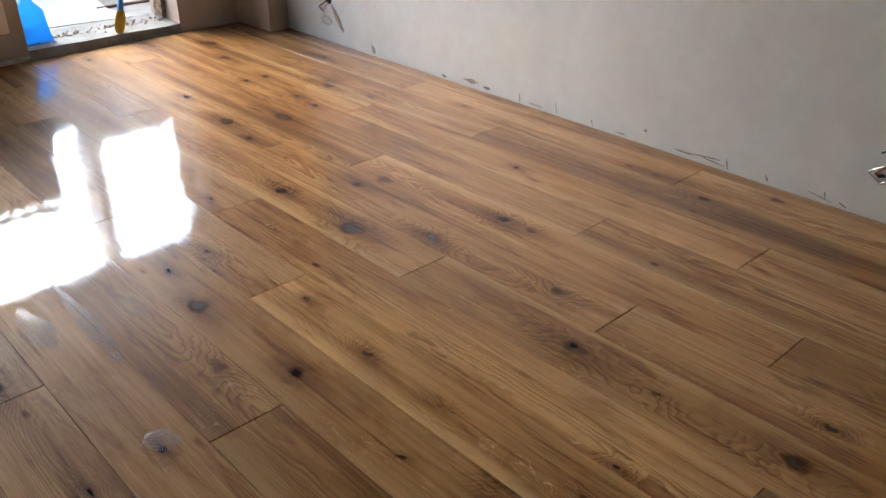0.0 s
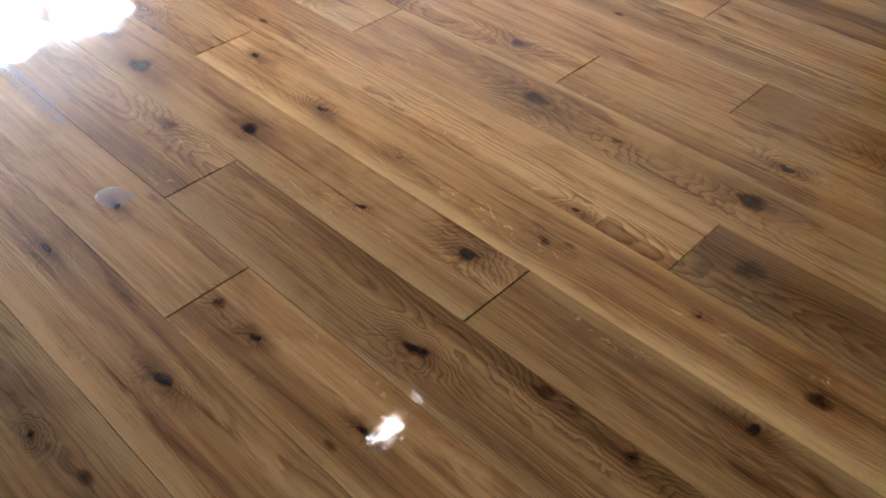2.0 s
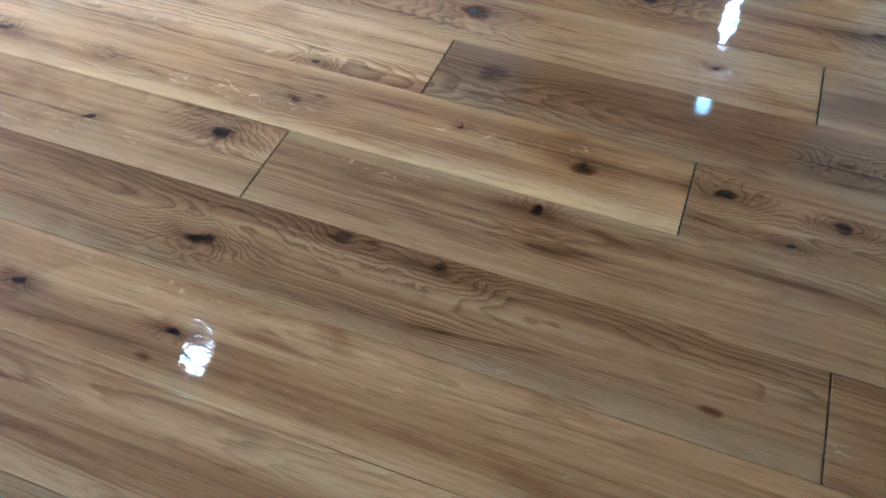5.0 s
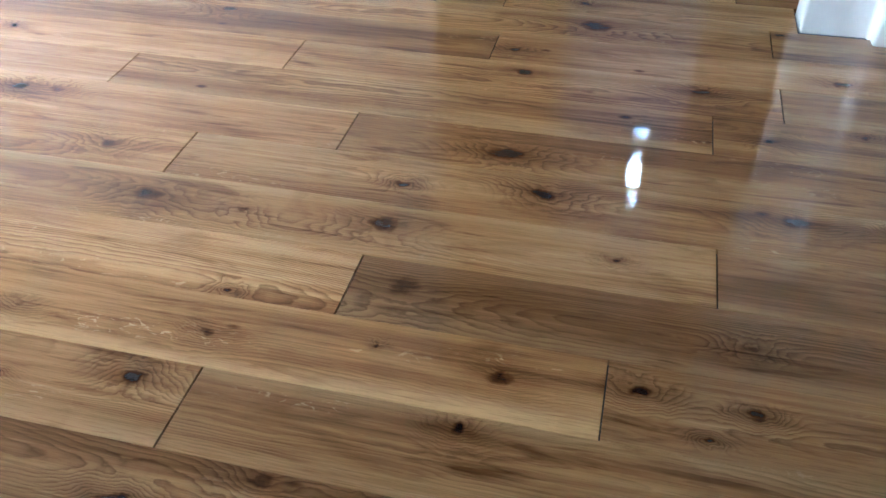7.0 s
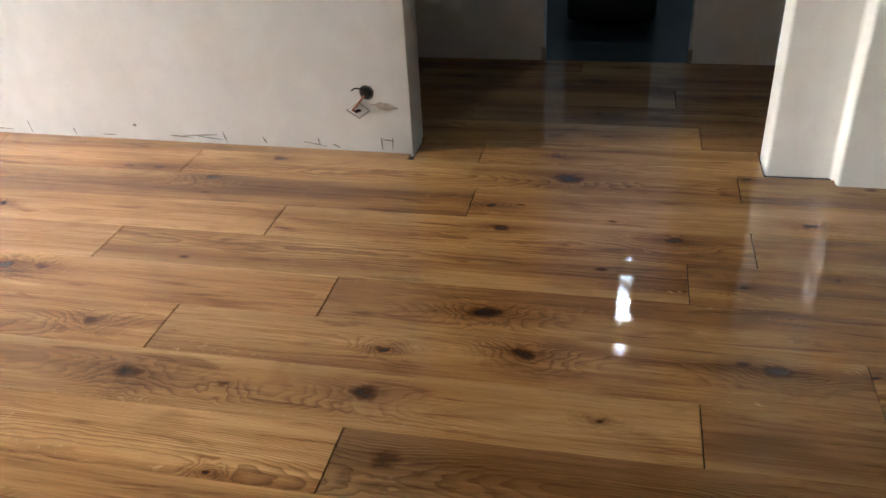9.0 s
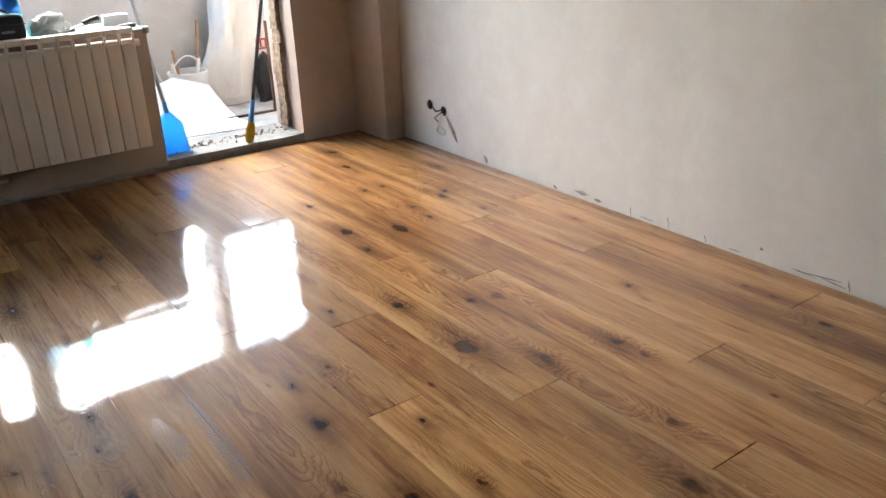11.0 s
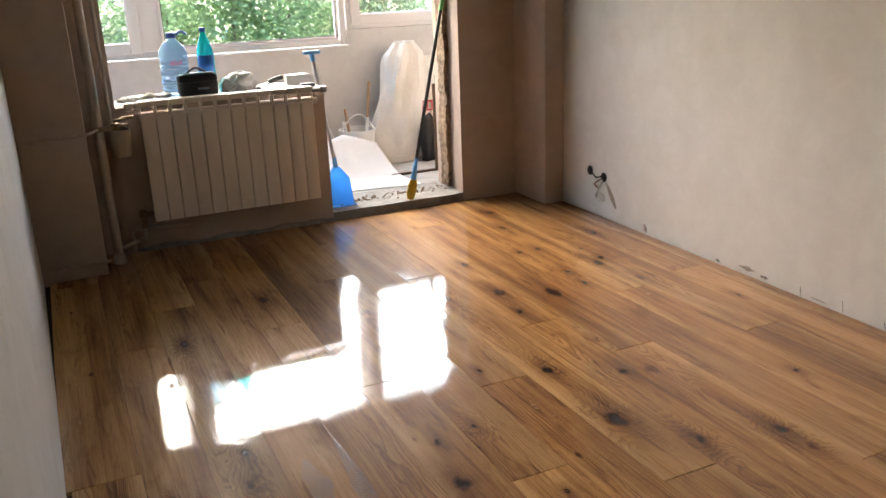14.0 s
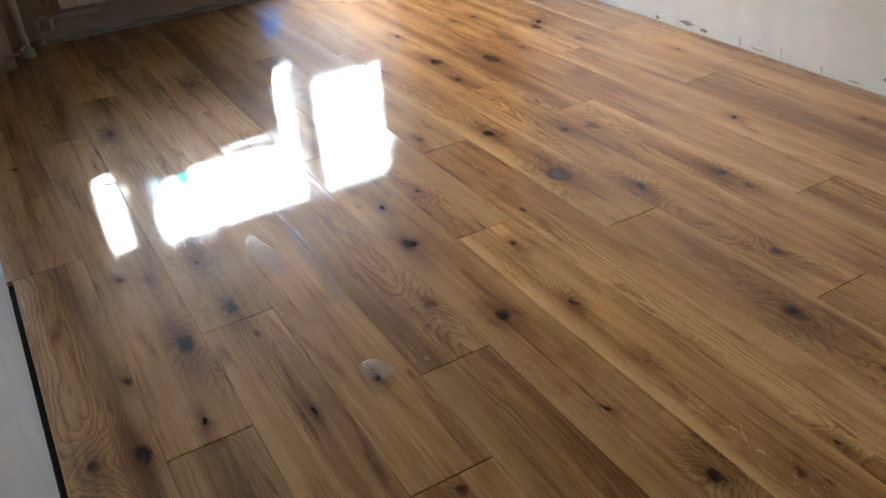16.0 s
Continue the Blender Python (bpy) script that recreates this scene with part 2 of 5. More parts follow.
def pane_material():
    """Window glass: clear, with the mirror gloss of its faces."""
    m = bpy.data.materials.new("window_glass")
    m.use_nodes = True
    n, l = m.node_tree.nodes, m.node_tree.links
    n.remove(n["Principled BSDF"])
    clear, gloss, mix = n.new("ShaderNodeBsdfTransparent"), n.new("ShaderNodeBsdfGlossy"), n.new("ShaderNodeMixShader")
    clear.inputs["Color"].default_value = (0.95, 0.97, 0.96, 1)
    gloss.inputs["Roughness"].default_value = 0.02
    mix.inputs["Fac"].default_value = 0.03
    l.new(clear.outputs["BSDF"], mix.inputs[1])
    l.new(gloss.outputs["BSDF"], mix.inputs[2])
    l.new(mix.outputs["Shader"], n["Material Output"].inputs["Surface"])
    return m


def clear_plastic(name, colour, see=0.6, rough=0.12):
    """Thin tinted plastic that lets light through."""
    m = bpy.data.materials.new(name)
    m.use_nodes = True
    n, l = m.node_tree.nodes, m.node_tree.links
    p = n["Principled BSDF"]
    p.inputs["Base Color"].default_value = (*colour, 1)
    p.inputs["Roughness"].default_value = rough
    clear, mix = n.new("ShaderNodeBsdfTransparent"), n.new("ShaderNodeMixShader")
    clear.inputs["Color"].default_value = (*[min(1, 0.25 + c) for c in colour], 1)
    mix.inputs["Fac"].default_value = see
    l.new(p.outputs["BSDF"], mix.inputs[1])
    l.new(clear.outputs["BSDF"], mix.inputs[2])
    l.new(mix.outputs["Shader"], n["Material Output"].inputs["Surface"])
    return m


def glow_material(name, colour, strength):
    m = bpy.data.materials.new(name)
    m.use_nodes = True
    p = m.node_tree.nodes["Principled BSDF"]
    p.inputs["Base Color"].default_value = (0.9, 0.9, 0.9, 1)
    p.inputs["Emission Color"].default_value = (*colour, 1)
    p.inputs["Emission Strength"].default_value = strength
    return m


def leaf_material(name, a, b):
    m = bpy.data.materials.new(name)
    m.use_nodes = True
    n, l = m.node_tree.nodes, m.node_tree.links
    p = n["Principled BSDF"]
    p.inputs["Roughness"].default_value = 0.45
    geo, ramp = n.new("ShaderNodeNewGeometry"), n.new("ShaderNodeValToRGB")
    ramp.color_ramp.elements[0].color, ramp.color_ramp.elements[1].color = (*a, 1), (*b, 1)
    l.new(geo.outputs["Random Per Island"], ramp.inputs["Fac"])
    l.new(ramp.outputs["Color"], p.inputs["Base Color"])
    thin, mix = n.new("ShaderNodeBsdfTranslucent"), n.new("ShaderNodeMixShader")
    l.new(ramp.outputs["Color"], thin.inputs["Color"])
    mix.inputs["Fac"].default_value = 0.72
    l.new(p.outputs["BSDF"], mix.inputs[1])
    l.new(thin.outputs["BSDF"], mix.inputs[2])
    l.new(mix.outputs["Shader"], n["Material Output"].inputs["Surface"])
    return m


PLASTER = plaster_material("skim_plaster", (0.76, 0.745, 0.725), (0.67, 0.65, 0.625))
PLASTER_GREY = plaster_material("grey_base_plaster", (0.68, 0.64, 0.59), (0.56, 0.52, 0.47))
# Darker, warmer copy of PLASTER: shade of the window side put into colour.
PLASTER_SHADED = plaster_material("warm_shaded_plaster", (0.50, 0.395, 0.325), (0.42, 0.325, 0.26))
CEILING = material("ceiling_paint", (0.78, 0.77, 0.74), 0.9, grain=0.06, scale=6, bump=0.1)
CONCRETE = material("concrete", (0.36, 0.34, 0.31), 0.9, grain=0.35, scale=25, bump=0.5, bump_scale=90)
# Colour of the unseen room ceiling, set dark to hold back indirect light.
DARK_CEILING = material("dark_ceiling", (0.15, 0.14, 0.13), 0.9, grain=0.3, scale=8, bump=0.3)
SCREED = material("balcony_screed", (0.48, 0.46, 0.43), 0.85, grain=0.3, scale=14, bump=0.3)
SUBFLOOR = material("dark_subfloor", (0.02, 0.015, 0.012), 0.9, grain=0.4, scale=40)
RAW = material("raw_broken_plaster", (0.42, 0.30, 0.19), 0.95, grain=0.75, scale=32, bump=1.0, bump_scale=45, tint=(0.10, 0.065, 0.04))
RAW_DARK = material("raw_lintel_edge", (0.16, 0.12, 0.09), 0.95, grain=0.6, scale=30, bump=0.8)
WHITE_WALL = plaster_material("balcony_plaster", (0.66, 0.66, 0.66), (0.56, 0.56, 0.56))
PVC = material("white_window_plastic", (0.70, 0.71, 0.73), 0.28, grain=0.04, scale=3)
GASKET = material("grey_gasket", (0.10, 0.10, 0.11), 0.6)
GLASS = pane_material()
ENAMEL = material("radiator_enamel", (0.84, 0.75, 0.66), 0.35, grain=0.05, scale=5)
CAVITY = material("radiator_inside", (0.28, 0.22, 0.16), 0.7, grain=0.3, scale=30)
PIPE = material("painted_pipe", (0.56, 0.485, 0.415), 0.4, grain=0.18, scale=18, bump=0.15)
STEEL = material("dull_steel", (0.42, 0.40, 0.38), 0.38, metal=0.9, grain=0.2, scale=50)
BRASS = material("old_brass", (0.32, 0.22, 0.12), 0.42, metal=0.8, grain=0.3, scale=60)
BLUE = material("blue_plastic", (0.15, 0.48, 0.98), 0.38, grain=0.15, scale=9)
THIN_BLUE = leaf_material("thin_blue_plastic", (0.20, 0.52, 0.95), (0.22, 0.55, 0.97))
DEEP_BLUE = material("dark_blue_plastic", (0.02, 0.07, 0.36), 0.35, grain=0.1, scale=20)
YELLOW = material("yellow_bristles", (0.75, 0.50, 0.03), 0.7, grain=0.35, scale=80, bump=0.5, bump_scale=160)
POLE = material("grey_pole", (0.50, 0.52, 0.56), 0.35, metal=0.5, grain=0.12, scale=30)
DARK_POLE = material("dark_pole", (0.05, 0.05, 0.055), 0.35, metal=0.3, grain=0.2, scale=30)
GREEN = material("green_plastic", (0.10, 0.42, 0.10), 0.4, grain=0.1, scale=20)
BLACK = material("black_fabric", (0.012, 0.012, 0.013), 0.55, grain=0.3, scale=120, bump=0.3, bump_scale=300)
BLACK_TRIM = material("black_rubber", (0.02, 0.02, 0.021), 0.35, grain=0.2, scale=60)
SACK = material("white_woven_sack", (0.78, 0.77, 0.74), 0.6, grain=0.10, scale=12, bump=0.35, bump_scale=70)
SHEET = material("white_card", (0.80, 0.80, 0.79), 0.55, grain=0.07, scale=6, bump=0.12)
PAPER = material("crumpled_paper", (0.82, 0.79, 0.74), 0.7, grain=0.28, scale=22, bump=0.6, bump_scale=50)
CLOTH = material("grey_white_rag", (0.66, 0.65, 0.62), 0.85, grain=0.25, scale=30, bump=0.5, bump_scale=120)
TOOL = material("dark_tool", (0.055, 0.05, 0.046), 0.5, grain=0.4, scale=30, bump=0.2)
STICK = material("bare_wood", (0.45, 0.30, 0.17), 0.7, grain=0.3, scale=30)
BROWN = material("brown_batten", (0.14, 0.075, 0.04), 0.6, grain=0.4, scale=25)
RED_PRINT = material("red_print", (0.55, 0.05, 0.06), 0.6, grain=0.3, scale=50)
GREY_PRINT = material("grey_print", (0.22, 0.22, 0.24), 0.6, grain=0.3, scale=50)
PINK_PRINT = material("pink_print", (0.65, 0.12, 0.25), 0.5, grain=0.2, scale=60)
JUG = clear_plastic("pale_blue_clear_plastic", (0.50, 0.66, 0.90), 0.55)
AQUA = clear_plastic("aqua_clear_plastic", (0.03, 0.72, 0.80), 0.6)
LABEL_BLUE = material("blue_label", (0.02, 0.14, 0.50), 0.4, grain=0.1, scale=40)
CAN = clear_plastic("cloudy_plastic", (0.55, 0.48, 0.40), 0.35, 0.4)
MARK = material("dark_smudge", (0.40, 0.37, 0.34), 0.9, grain=0.5, scale=90)
SMEAR = material("gypsum_smear", (0.46, 0.40, 0.34), 0.9, grain=0.3, scale=60, bump=0.4)
BLACK_SHADE_WIRE = material("black_shade_and_wire", (0.018, 0.014, 0.012), 0.9, grain=0.4, scale=80)
COPPER = material("copper_wire", (0.30, 0.12, 0.06), 0.4, metal=0.7, grain=0.2, scale=80)
WIRE = material("white_wire", (0.66, 0.62, 0.56), 0.5, grain=0.1, scale=60)
WARM_BULB = glow_material("warm_bulb_glow", (1.0, 0.84, 0.66), 3.0)
COOL_BULB = glow_material("cool_bulb_glow", (0.80, 0.92, 1.0), 8.0)
DARK_TILE = material("dark_green_tile", (0.035, 0.048, 0.045), 0.35, grain=0.35, scale=8, bump=0.1)
# Greyer plaster copy that carries the far room's dimness in its colour.
DARK_WALL = plaster_material("dimmed_plaster", (0.52, 0.52, 0.50), (0.42, 0.42, 0.40))
APPLIANCE = material("black_appliance", (0.012, 0.012, 0.013), 0.4, grain=0.2, scale=20)
APPLIANCE_TRIM = material("grey_appliance_trim", (0.22, 0.23, 0.23), 0.4, grain=0.2, scale=20)
GRASS = material("grass", (0.07, 0.12, 0.03), 0.9, grain=0.45, scale=0.8, bump=0.4, bump_scale=12)
BARK = material("bark", (0.12, 0.085, 0.06), 0.9, grain=0.5, scale=20, bump=0.8)
LEAF = leaf_material("leaf", (0.120, 0.200, 0.085), (0.260, 0.370, 0.180))
LEAF_PALE = leaf_material("pale_leaf", (0.160, 0.235, 0.130), (0.280, 0.370, 0.225))
FACADE = material("facade_render", (0.55, 0.53, 0.49), 0.9, grain=0.2, scale=5, bump=0.2)

# ---- mesh helpers ----


def box(bm, x0, y0, z0, x1, y1, z1, bevel=0.0, seg=2):
    vs = [bm.verts.new((x, y, z)) for z in (z0, z1) for x, y in ((x0, y0), (x1, y0), (x1, y1), (x0, y1))]
    fs = [bm.faces.new([vs[i] for i in q]) for q in ((3, 2, 1, 0), (4, 5, 6, 7), (0, 1, 5, 4), (1, 2, 6, 5), (2, 3, 7, 6), (3, 0, 4, 7))]
    if bevel:
        edges = {e for f in fs for e in f.edges}
        bmesh.ops.bevel(bm, geom=list(edges), offset=bevel, segments=seg, affect="EDGES", profile=0.5)
    return bm


def prism(bm, pts, z0, z1, bevel=0.0):
    """An upright solid over a counter-clockwise plan."""
    lo, hi = [bm.verts.new((*q, z0)) for q in pts], [bm.verts.new((*q, z1)) for q in pts]
    bm.faces.new(lo[::-1])
    bm.faces.new(hi)
    sides = []
    for i in range(len(pts)):
        j = (i + 1) % len(pts)
        sides.append(bm.faces.new((lo[i], lo[j], hi[j], hi[i])))
    if bevel:
        ups = [e for e in {e for f in sides for e in f.edges} if abs(e.verts[0].co.z - e.verts[1].co.z) > 0.01]
        bmesh.ops.bevel(bm, geom=ups, offset=bevel, segments=3, affect="EDGES", profile=0.5)
    return bm


def tube(bm, pts, r, sides=10, r_end=None, caps=True):
    """A round bar along a line of points."""
    pts = [Vector(q) for q in pts]
    rings, last = [], None
    for i, q in enumerate(pts):
        d = (pts[min(i + 1, len(pts) - 1)] - pts[max(i - 1, 0)]).normalized()
        if last is None:
            a = d.orthogonal().normalized()
        else:
            a = (last - d * last.dot(d)).normalized()
        last = a
        b = d.cross(a)
        rr = r if r_end is None else r + (r_end - r) * i / (len(pts) - 1)
        rings.append([bm.verts.new(q + (a * math.cos(t) + b * math.sin(t)) * rr) for t in (2 * math.pi * k / sides for k in range(sides))])
    for u, w in zip(rings, rings[1:]):
        for k in range(sides):
            bm.faces.new((u[k], u[(k + 1) % sides], w[(k + 1) % sides], w[k]))
    if caps:
        bm.faces.new(rings[0][::-1])
        bm.faces.new(rings[-1])
    return bm


def lathe(bm, profile, sides=28, at=(0, 0, 0)):
    """A turned body from (radius, height) pairs."""
    rings = [[bm.verts.new((at[0] + r * math.cos(t), at[1] + r * math.sin(t), at[2] + z)) for t in (2 * math.pi * k / sides for k in range(sides))] for r, z in profile]
    for u, w in zip(rings, rings[1:]):
        for k in range(sides):
            bm.faces.new((u[k], u[(k + 1) % sides], w[(k + 1) % sides], w[k]))
    bm.faces.new(rings[0][::-1])
    bm.faces.new(rings[-1])
    return bm


def arc(p0, p1, rise, steps=12):
    """Points from p0 to p1 that bulge by the vector rise."""
    a, b, c = Vector(p0), Vector(p1), Vector(rise)
    return [a.lerp(b, i / steps) + c * math.sin(math.pi * i / steps) for i in range(steps + 1)]


def smooth(ob, angle=35):
    for f in ob.data.polygons:
        f.use_smooth = True
    ob.data.set_sharp_from_angle(angle=radians(angle))
    return ob


def mesh_object(name, bm, mat, soft=True):
    me = bpy.data.meshes.new(name)
    bmesh.ops.recalc_face_normals(bm, faces=bm.faces)
    bm.to_mesh(me)
    bm.free()
    me.materials.append(mat)
    ob = new(name, me)
    return smooth(ob) if soft else ob


def part(name, bm, mat, parent, label=""):
    ob = mesh_object(name, bm, mat)
    ob.parent = parent
    if label:
        ob["label"] = label
    return ob


def thing(name, at, label, category, group=""):
    ob = new(name)
    ob.empty_display_size = 0.05
    ob.location = at
    return tagged(ob, label, category, group)


def structure(name, bm, mat, label, category="wall"):
    return tagged(mesh_object(name, bm, mat), label, category, kind="structure")


def B():
    return bmesh.new()


def crumple(bm, amount, scale, seed=0.0):
    for v in bm.verts:
        v.co += noise.noise_vector(v.co * scale + Vector((seed, seed * 1.7, seed * 0.3))) * amount
    return bm


# ---- the room ----
TOP = 2.55
NORTH = 5.0
structure("wall_west", prism(B(), [(-0.22, -0.3), (-0.018, -0.3), (-0.020, 2.7), (-0.062, NORTH), (-0.22, NORTH)], -0.02, TOP), PLASTER, "white skim-coated plaster wall with dark gap at floor")
# Unseen walls behind the camera, darkened to weaken bounce onto the floor.
structure("wall_west_back", box(B(), -0.22, -3.5, -0.02, -0.018, -0.3001, TOP), PLASTER_SHADED, "unseen wall behind the camera, darkened to cut bounced light")
structure("wall_south", box(B(), -0.22, -3.65, -0.02, 4.1, -3.5, TOP), PLASTER_SHADED, "unseen wall closing the room, darkened to cut bounced light")
structure("wall_east", prism(B(), [(2.907, 0.930), (3.062, 0.930), (3.12, NORTH), (2.962, NORTH)], -0.02, TOP, 0.006), PLASTER,
          "white skim-coated wall with trowel marks and scuffed base")
structure("wall_nib", prism(B(), [(2.808, -3.5), (3.036, -3.5), (3.036, -0.262), (2.889, -0.262), (2.894, -0.466), (2.808, -0.466)], -0.02, TOP, 0.012), PLASTER,
          "stepped white plaster wall end beside the hall opening")
# Column, pillar, window wall and beam wear the plaster colour with shade in it.
structure("column", box(B(), -0.075, 4.672, -0.02, 0.250, NORTH - 0.002, TOP, 0.006), PLASTER_SHADED, "boxed-in plastered chimney breast in the corner", "column")
structure("pillar", prism(B(), [(2.815, 4.622), (2.952, 4.622), (2.955, NORTH - 0.002), (2.815, NORTH - 0.002)], -0.02, TOP, 0.006), PLASTER_SHADED, "plastered corner pillar", "pillar")
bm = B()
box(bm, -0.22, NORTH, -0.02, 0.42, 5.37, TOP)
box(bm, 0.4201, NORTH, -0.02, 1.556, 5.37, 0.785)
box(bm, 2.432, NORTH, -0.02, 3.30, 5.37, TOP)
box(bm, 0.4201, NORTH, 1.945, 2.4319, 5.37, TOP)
structure("wall_north", bm, PLASTER_SHADED, "plastered outer wall with a wide balcony opening and radiator parapet")
structure("beam", box(B(), 0.10, 4.955, 1.962, 2.80, NORTH - 0.001, TOP, 0.004), PLASTER_SHADED, "plastered beam over the balcony opening", "beam")
structure("ceiling", box(B(), -0.25, -3.7, TOP, 6.3, 5.4, TOP + 0.12), DARK_CEILING, "unseen ceiling, kept dark to cut bounced light", "ceiling")

# Broken edges where the old balcony door frame was cut out.
bm = B()
for i in range(46):
    z = 0.06 + i * 0.041
    w = 0.052 + 0.018 * noise.noise(Vector((z * 6, 3, 1)))
    cy = 5.208 + 0.012 * noise.noise(Vector((z * 4, 8, 2)))
    box(bm, 2.402 + 0.018 * noise.noise(Vector((z * 9, 1, 5))), cy - w, z, 2.4315, cy + w, z + 0.0405)
bmesh.ops.subdivide_edges(bm, edges=bm.edges[:], cuts=1)
crumple(bm, 0.007, 38, 2)
structure("trim_jamb", bm, RAW, "raw broken plaster strip where a door frame was removed", "trim")
bm = B()
for i in range(48):
    x = 0.425 + i * 0.0415
    d = 0.018 + 0.012 * noise.noise(Vector((x * 7, 2, 4)))
    box(bm, x, 5.155, 1.944 - d, x + 0.0413, 5.265, 1.9445)
crumple(bm, 0.004, 40, 5)
structure("trim_lintel", bm, RAW_DARK, "raw dark strip under the lintel", "trim")
bm = B()
for i in range(40):
    x = 0.428 + i * 0.0281
    d = 0.010 + 0.008 * noise.noise(Vector((x * 9, 6, 4)))
    box(bm, x, 4.988 - d, -0.012, x + 0.028, 4.9995, 0.020 + 0.016 * noise.noise(Vector((x * 6, 1, 9))))
crumple(bm, 0.004, 50, 3)
structure("trim_base", bm, CONCRETE, "crumbly mortar edge along the foot of the parapet", "trim")

# Threshold of the balcony opening.
bm = B()
for i in range(36):
    x = 1.557 + i * 0.0243
    box(bm, x, 4.998 + 0.008 * noise.noise(Vector((x * 8, 1, 1))), -0.02, x + 0.0243, 5.38, 0.048 + 0.004 * noise.noise(Vector((x * 5, 4, 2))))
structure("threshold", bm, CONCRETE, "rough grey concrete threshold step", "threshold")

# Hall beyond the opening.
HALL_X = 3.955
bm = B()
box(bm, HALL_X, 0.578, -0.02, HALL_X + 0.13, 2.5, TOP)
box(bm, HALL_X, -3.5, -0.02, HALL_X + 0.13, -0.060, TOP)
box(bm, HALL_X, -0.0599, 2.03, HALL_X + 0.13, 0.5779, TOP)
structure("wall_hall", bm, PLASTER, "greyish plastered hall wall with a doorless opening")
structure("wall_hall_end", box(B(), 3.063, 2.5, -0.02, 6.3, 2.62, TOP), PLASTER_GREY, "plain plaster wall at the end of the hall")
structure("wall_dark_room", box(B(), 6.1, -1.75, -0.02, 6.25, 2.5, TOP), DARK_WALL, "wall of the room beyond, dimness put into its colour")
structure("floor_dark_room", box(B(), HALL_X + 0.0, -1.75, -0.10, 6.1, 2.5, -0.016), DARK_TILE, "dark green tiled floor of the unlit room", "floor")
structure("wall_dark_room_side", box(B(), 4.1, -1.75, -0.02, 6.1, -1.6, TOP), DARK_WALL, "side wall of the room beyond, dimness put into its colour")

# ---- balcony ----
OUT = 6.52
structure("floor_balcony", box(B(), -0.6, 5.372, -0.10, 3.42, OUT + 0.2, 0.046), SCREED, "grey screed balcony floor", "floor")
bm = B()
box(bm, -0.6, OUT, -0.02, 2.245, OUT + 0.16, 0.905)
box(bm, 2.2451, OUT, -0.02, 3.42, OUT + 0.16, 1.020)
structure("wall_parapet", bm, WHITE_WALL, "smooth white balcony parapet")
structure("wall_over_window", box(B(), -0.6, OUT, 2.236, 2.245, OUT + 0.16, 2.459), WHITE_WALL, "white strip of wall over the balcony window")
structure("wall_over_sash", box(B(), 2.2451, OUT, 2.286, 3.42, OUT + 0.16, 2.459), WHITE_WALL, "white strip of wall over the balcony window")
structure("wall_pier_west", box(B(), -0.6, OUT, 0.9051, 0.019, OUT + 0.16, 2.2359), WHITE_WALL, "white pier beside the balcony window")
structure("wall_pier_east", box(B(), 3.291, OUT, 1.0201, 3.42, OUT + 0.16, 2.2859), WHITE_WALL, "white pier beside the balcony window")
structure("wall_balcony_east", box(B(), 3.30, 5.372, -0.02, 3.42, OUT - 0.001, TOP), WHITE_WALL, "white balcony side wall")
structure("wall_balcony_west", box(B(), -0.6, 5.372, -0.02, -0.45, OUT - 0.001, TOP), WHITE_WALL, "white balcony side wall")
structure("ceiling_balcony", box(B(), -0.6, 5.401, 2.46, 3.42, OUT + 0.16, TOP + 0.1), CEILING, "white balcony ceiling", "ceiling")


def frame_bars(bm, x0, z0, x1, z1, w, y0, y1, bevel=0.006):
    """Four mitre-free bars round an opening."""
    box(bm, x0, y0, z0, x0 + w, y1, z1, bevel)
    box(bm, x1 - w, y0, z0, x1, y1, z1, bevel)
    box(bm, x0 + w, y0, z0, x1 - w, y1, z0 + w, bevel)
    box(bm, x0 + w, y0, z1 - w, x1 - w, y1, z1, bevel)
    return bm


def window(name, label, x0, z0, x1, z1, lights):
    """A plastic window unit; lights: (left, right, opening sash or not)."""
    w = tagged(new(name), label, "window", kind="structure")
    w.location = ((x0 + x1) / 2, OUT + 0.05, z0)
    bpy.context.view_layer.update()

    def put(nm, bm, mat, parent, lab=""):
        ob = part(nm, bm, mat, parent, lab)
        ob.matrix_parent_inverse = parent.matrix_world.inverted()
        return ob

    edge = 0.045
    put("window_frame", frame_bars(B(), x0, z0, x1, z1, edge, OUT + 0.02, OUT + 0.085), PVC, w)
    for i, (a, b, opens) in enumerate(lights):
        s = 0.078 if opens else 0.022
        if i:
            put("mullion", box(B(), lights[i - 1][1], OUT + 0.02, z0 + edge, a, OUT + 0.085, z1 - edge, 0.006), PVC, w)
        sash = put("sash", frame_bars(B(), a, z0 + edge - 0.012 * opens, b, z1 - edge, s, OUT + (0.0 if opens else 0.012), OUT + 0.07, 0.008), PVC, w)
        put("gasket", frame_bars(B(), a + s - 0.001, z0 + edge + s - 0.012 * opens - 0.001, b - s + 0.001, z1 - edge - s, 0.005, OUT + 0.016, OUT + 0.03, 0), GASKET, sash)
        pane = put("pane", box(B(), a + s, OUT + 0.030, z0 + edge + s - 0.012 * opens, b - s, OUT + 0.036, z1 - edge - s), GLASS, w, "clear window glass")
        pane.visible_shadow = False
    return w, put


win1, put1 = window("window_1", "white plastic balcony window with an opening sash", 0.02, 0.915, 2.238, 2.235, [(0.10, 0.752, True), (0.886, 2.180, False)])
hb = B()
box(hb, 0.706, OUT - 0.016, 1.50, 0.728, OUT + 0.0, 1.57, 0.004)
